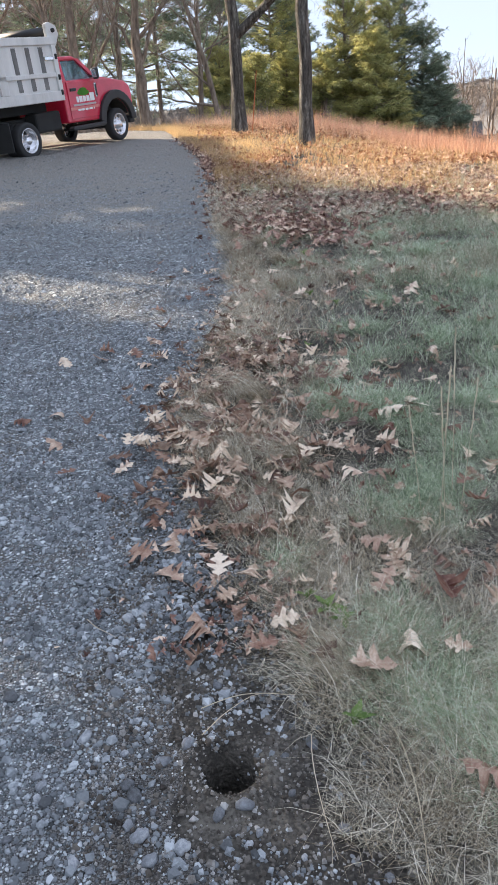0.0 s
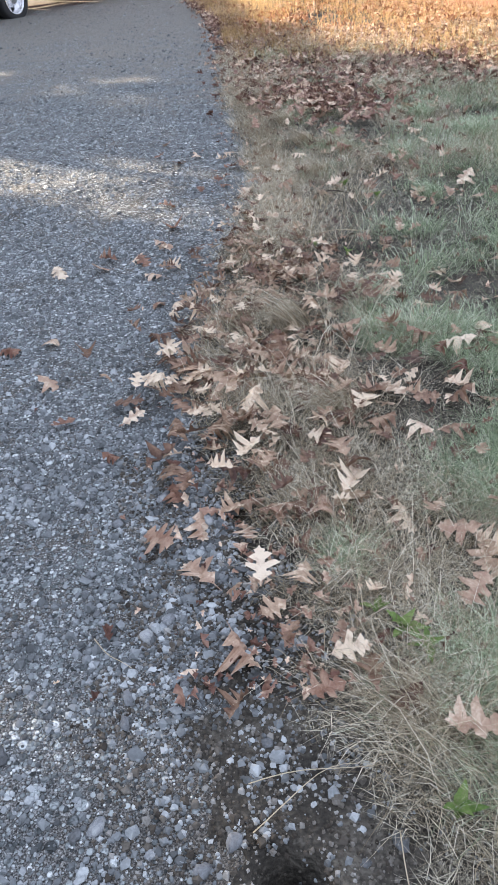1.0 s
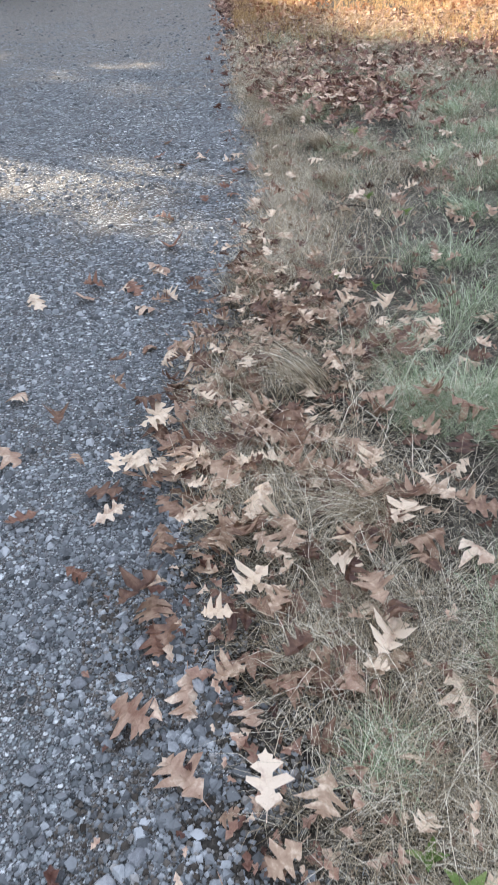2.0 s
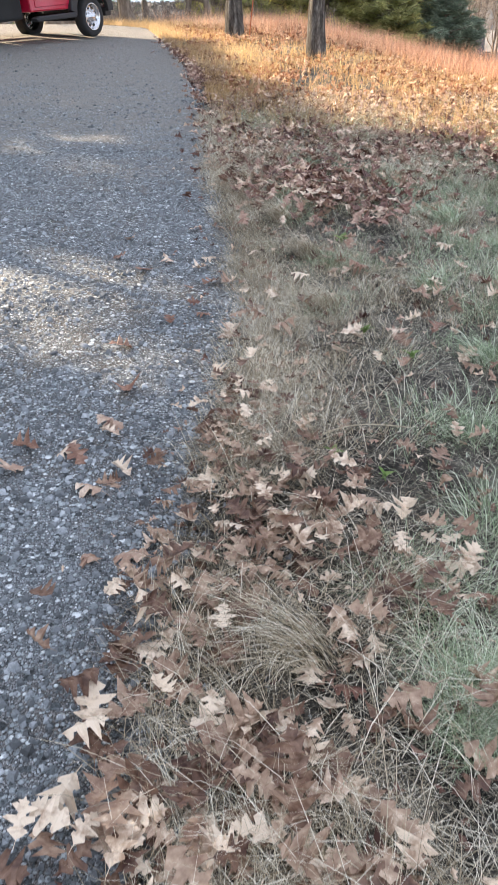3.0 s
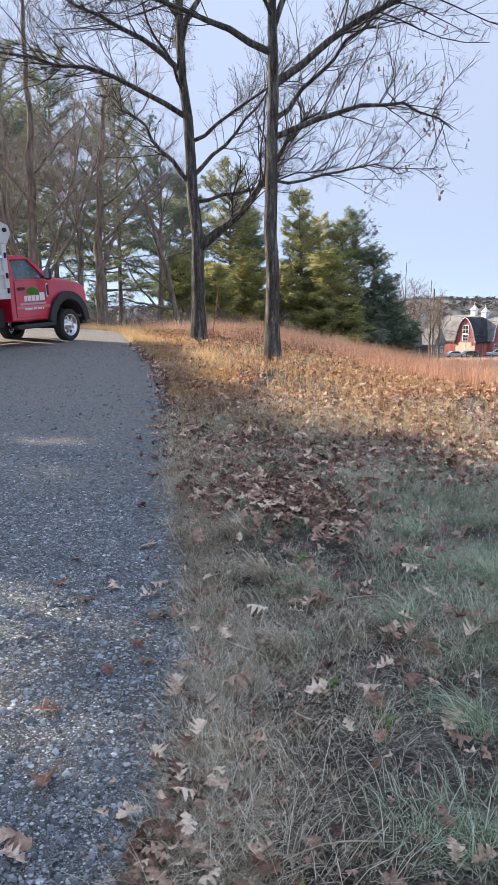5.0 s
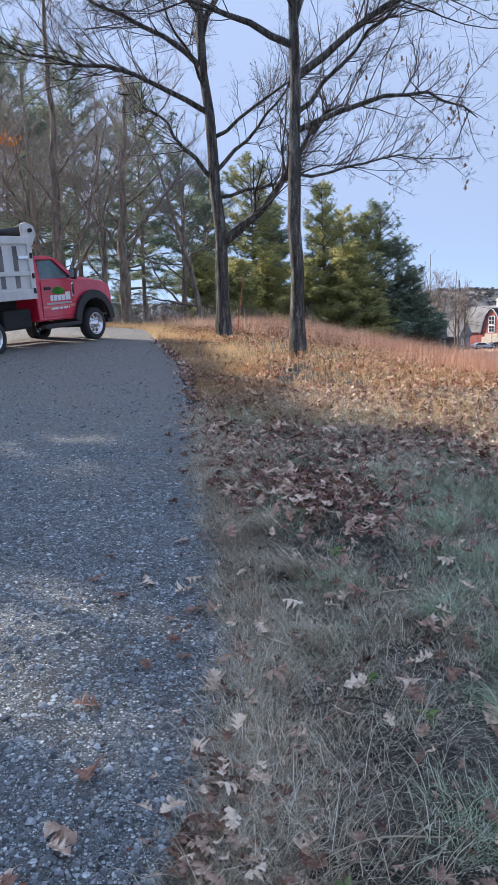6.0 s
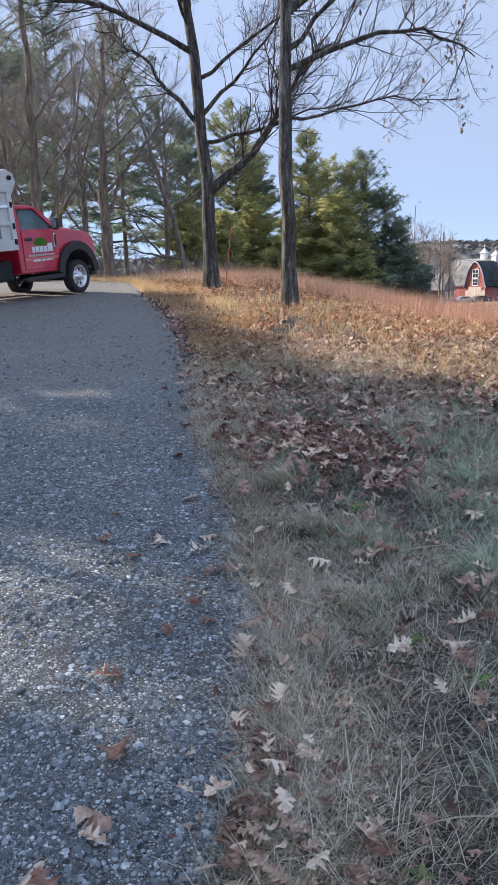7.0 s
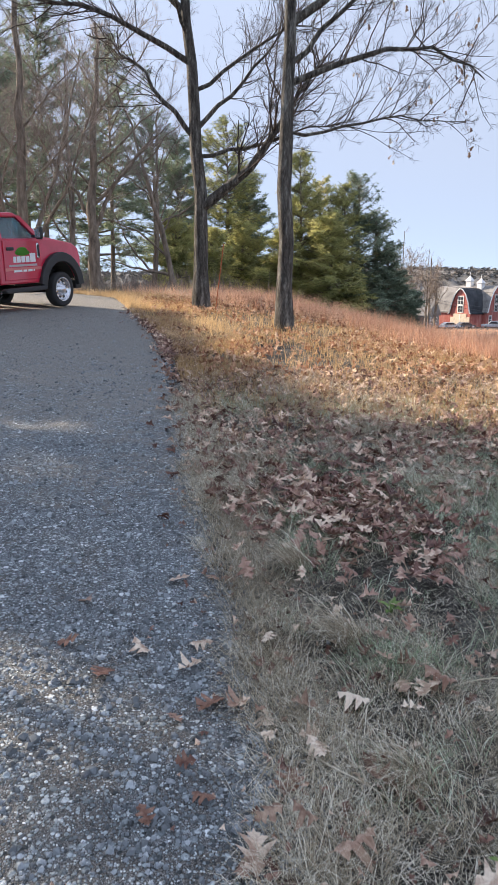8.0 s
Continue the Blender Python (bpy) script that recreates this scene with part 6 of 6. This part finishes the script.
def meadow():
    rnd = np.random.default_rng(61)
    # short golden grass along the driveway and before the red grass
    n = 60000
    y = rnd.uniform(9.5, 34, n)
    x = verge(y) + 0.15 + rnd.random(n) ** 1.1 * (1.6 + 0.38 * y)
    red = step(vnoise(x, y, 2.2) * 0.5 + 0.055 * (x - 2.0) + 0.06 * (y - 17), 0.30, 0.52)
    keep = (rnd.random(n) > red * 0.8) & (vnoise(x, y, 0.8) * 0.7 + vnoise(x, y, 0.3) * 0.4 + 0.25 * rnd.random(n) + 0.02 * (y - 12) > 0.53)
    x, y = x[keep], y[keep]
    n = len(x)
    # the strip along the driveway's far edge
    e = 22000
    ey = rnd.uniform(12.5, 40, e)
    ex = verge(ey) + 0.10 - 0.16 * step(ey, 17, 22) + rnd.random(e) ** 1.4 * (0.9 + 0.09 * (ey - 12))
    s = vnoise(ex, ey, 0.6) + 0.3 * rnd.random(e) > 0.45
    x, y = np.concatenate((x, ex[s])), np.concatenate((y, ey[s]))
    n = len(x)
    v, f = blades(x, y, rnd.uniform(0.10, 0.32, n) * (0.7 + 0.6 * vnoise(x, y, 1.1)), rnd.uniform(0.003, 0.007, n), rnd.uniform(0.15, 1.0, n), rnd.uniform(0, 6.3, n), 62)
    tagged(part_np("golden_grass", v, f, GOLD), "short golden grass in low sun before the meadow", "grass", kind="stuff")
    # tall red-brown grass
    n = 125000
    y = 14.0 + 43 * rnd.random(n) ** 1.3
    x = verge(np.minimum(y, 30)) + 0.8 + rnd.random(n) * (2 + 0.52 * y)
    red = step(vnoise(x, y, 2.2) * 0.5 + 0.055 * (x - 2.0) + 0.06 * (y - 17), 0.30, 0.52)
    keep = rnd.random(n) < red * step(x - verge(y), 1.2, 3.4) * (0.35 + 0.65 * step(vnoise(x, y, 0.6), 0.3, 0.6))
    x, y = x[keep], y[keep]
    n = len(x)
    v, f = blades(x, y, rnd.uniform(0.28, 0.68, n) * (0.7 + 0.5 * vnoise(x, y, 1.6)), rnd.uniform(0.003, 0.009, n), rnd.uniform(0.05, 0.8, n), rnd.uniform(0, 6.3, n), 63)
    n = 26000
    y = 45 + 110 * rnd.random(n)
    x = 4 + rnd.random(n) * 0.6 * y
    w, g = blades(x, y, rnd.uniform(0.3, 0.75, n), rnd.uniform(0.03, 0.07, n), rnd.uniform(0.05, 0.5, n), rnd.uniform(0, 6.3, n), 64, 0.0, 1)
    v, f = np.concatenate((v, w)), np.concatenate((f, g + len(v)))
    tagged(part_np("meadow_grass", v, f, BLUESTEM), "tall red-brown meadow grass glowing in low sun", "grass", kind="stuff")


meadow()


def outer_ground():
    """Coarse grass and leaves over the ground on either side of the walk."""
    rnd = np.random.default_rng(71)
    n = 42000
    y = rnd.uniform(-6, 13, n)
    x = turf(np.maximum(y, 1.0)) + 0.2 + rnd.random(n) * 11
    keep = (x > turf(np.maximum(y, 1.0)) + 0.7 + 0.34 * y) | (y < 1.0)
    keep &= vnoise(x, y, 1.1) * 0.6 + vnoise(x, y, 0.4) * 0.4 + 0.3 * rnd.random(n) > 0.5
    x, y = x[keep], y[keep]
    n = len(x)
    h = rnd.random(n) < 0.5
    for q, name, mat, label in ((h, "grass", GRASS, "coarse green grass beyond the verge"), (~h, "dry_grass", STRAW, "coarse dry grass beyond the verge")):
        v, f = blades(x[q], y[q], rnd.uniform(0.10, 0.24, q.sum()), rnd.uniform(0.006, 0.014, q.sum()), rnd.uniform(0.6, 1.4, q.sum()), rnd.uniform(0, 6.3, q.sum()), 72)
        tagged(part_np(name, v, f, mat), label, "grass", kind="stuff")
    n = 5000
    x, y = np.where(rnd.random(n) < 0.5, rnd.uniform(2.5, 13, n), rnd.uniform(-18, -7.2, n)), rnd.uniform(-6, 24, n)
    keep = (vnoise(x, y, 1.5) + 0.3 * rnd.random(n) > 0.5) & ((x < 0) | (x > 1.2 + 0.36 * y))
    x, y = x[keep], y[keep]
    litter("fallen_leaves", SMALL, x, y, rnd.uniform(0.07, 0.13, len(x)), 0.03 + 0.05 * rnd.random(len(x)), 0.3, LEAF, "brown oak leaves strewn over the outer ground", 73)


outer_ground()


def marker_stake():
    s = thing("marker_stake", pose(0.05, 22.2, float(land(0.05, 22.2)) - 0.1, 0, 7, 0), "thin leaning orange driveway marker stake", "stake")
    tb = Tubes()
    tb.add([(0, 0, 0), (0, 0, 0.8), (0, 0, 1.75)], [0.014, 0.014, 0.012], 8)
    tb.made("rod", plain("orange_rod", (0.55, 0.16, 0.06), 0.5), s)


marker_stake()
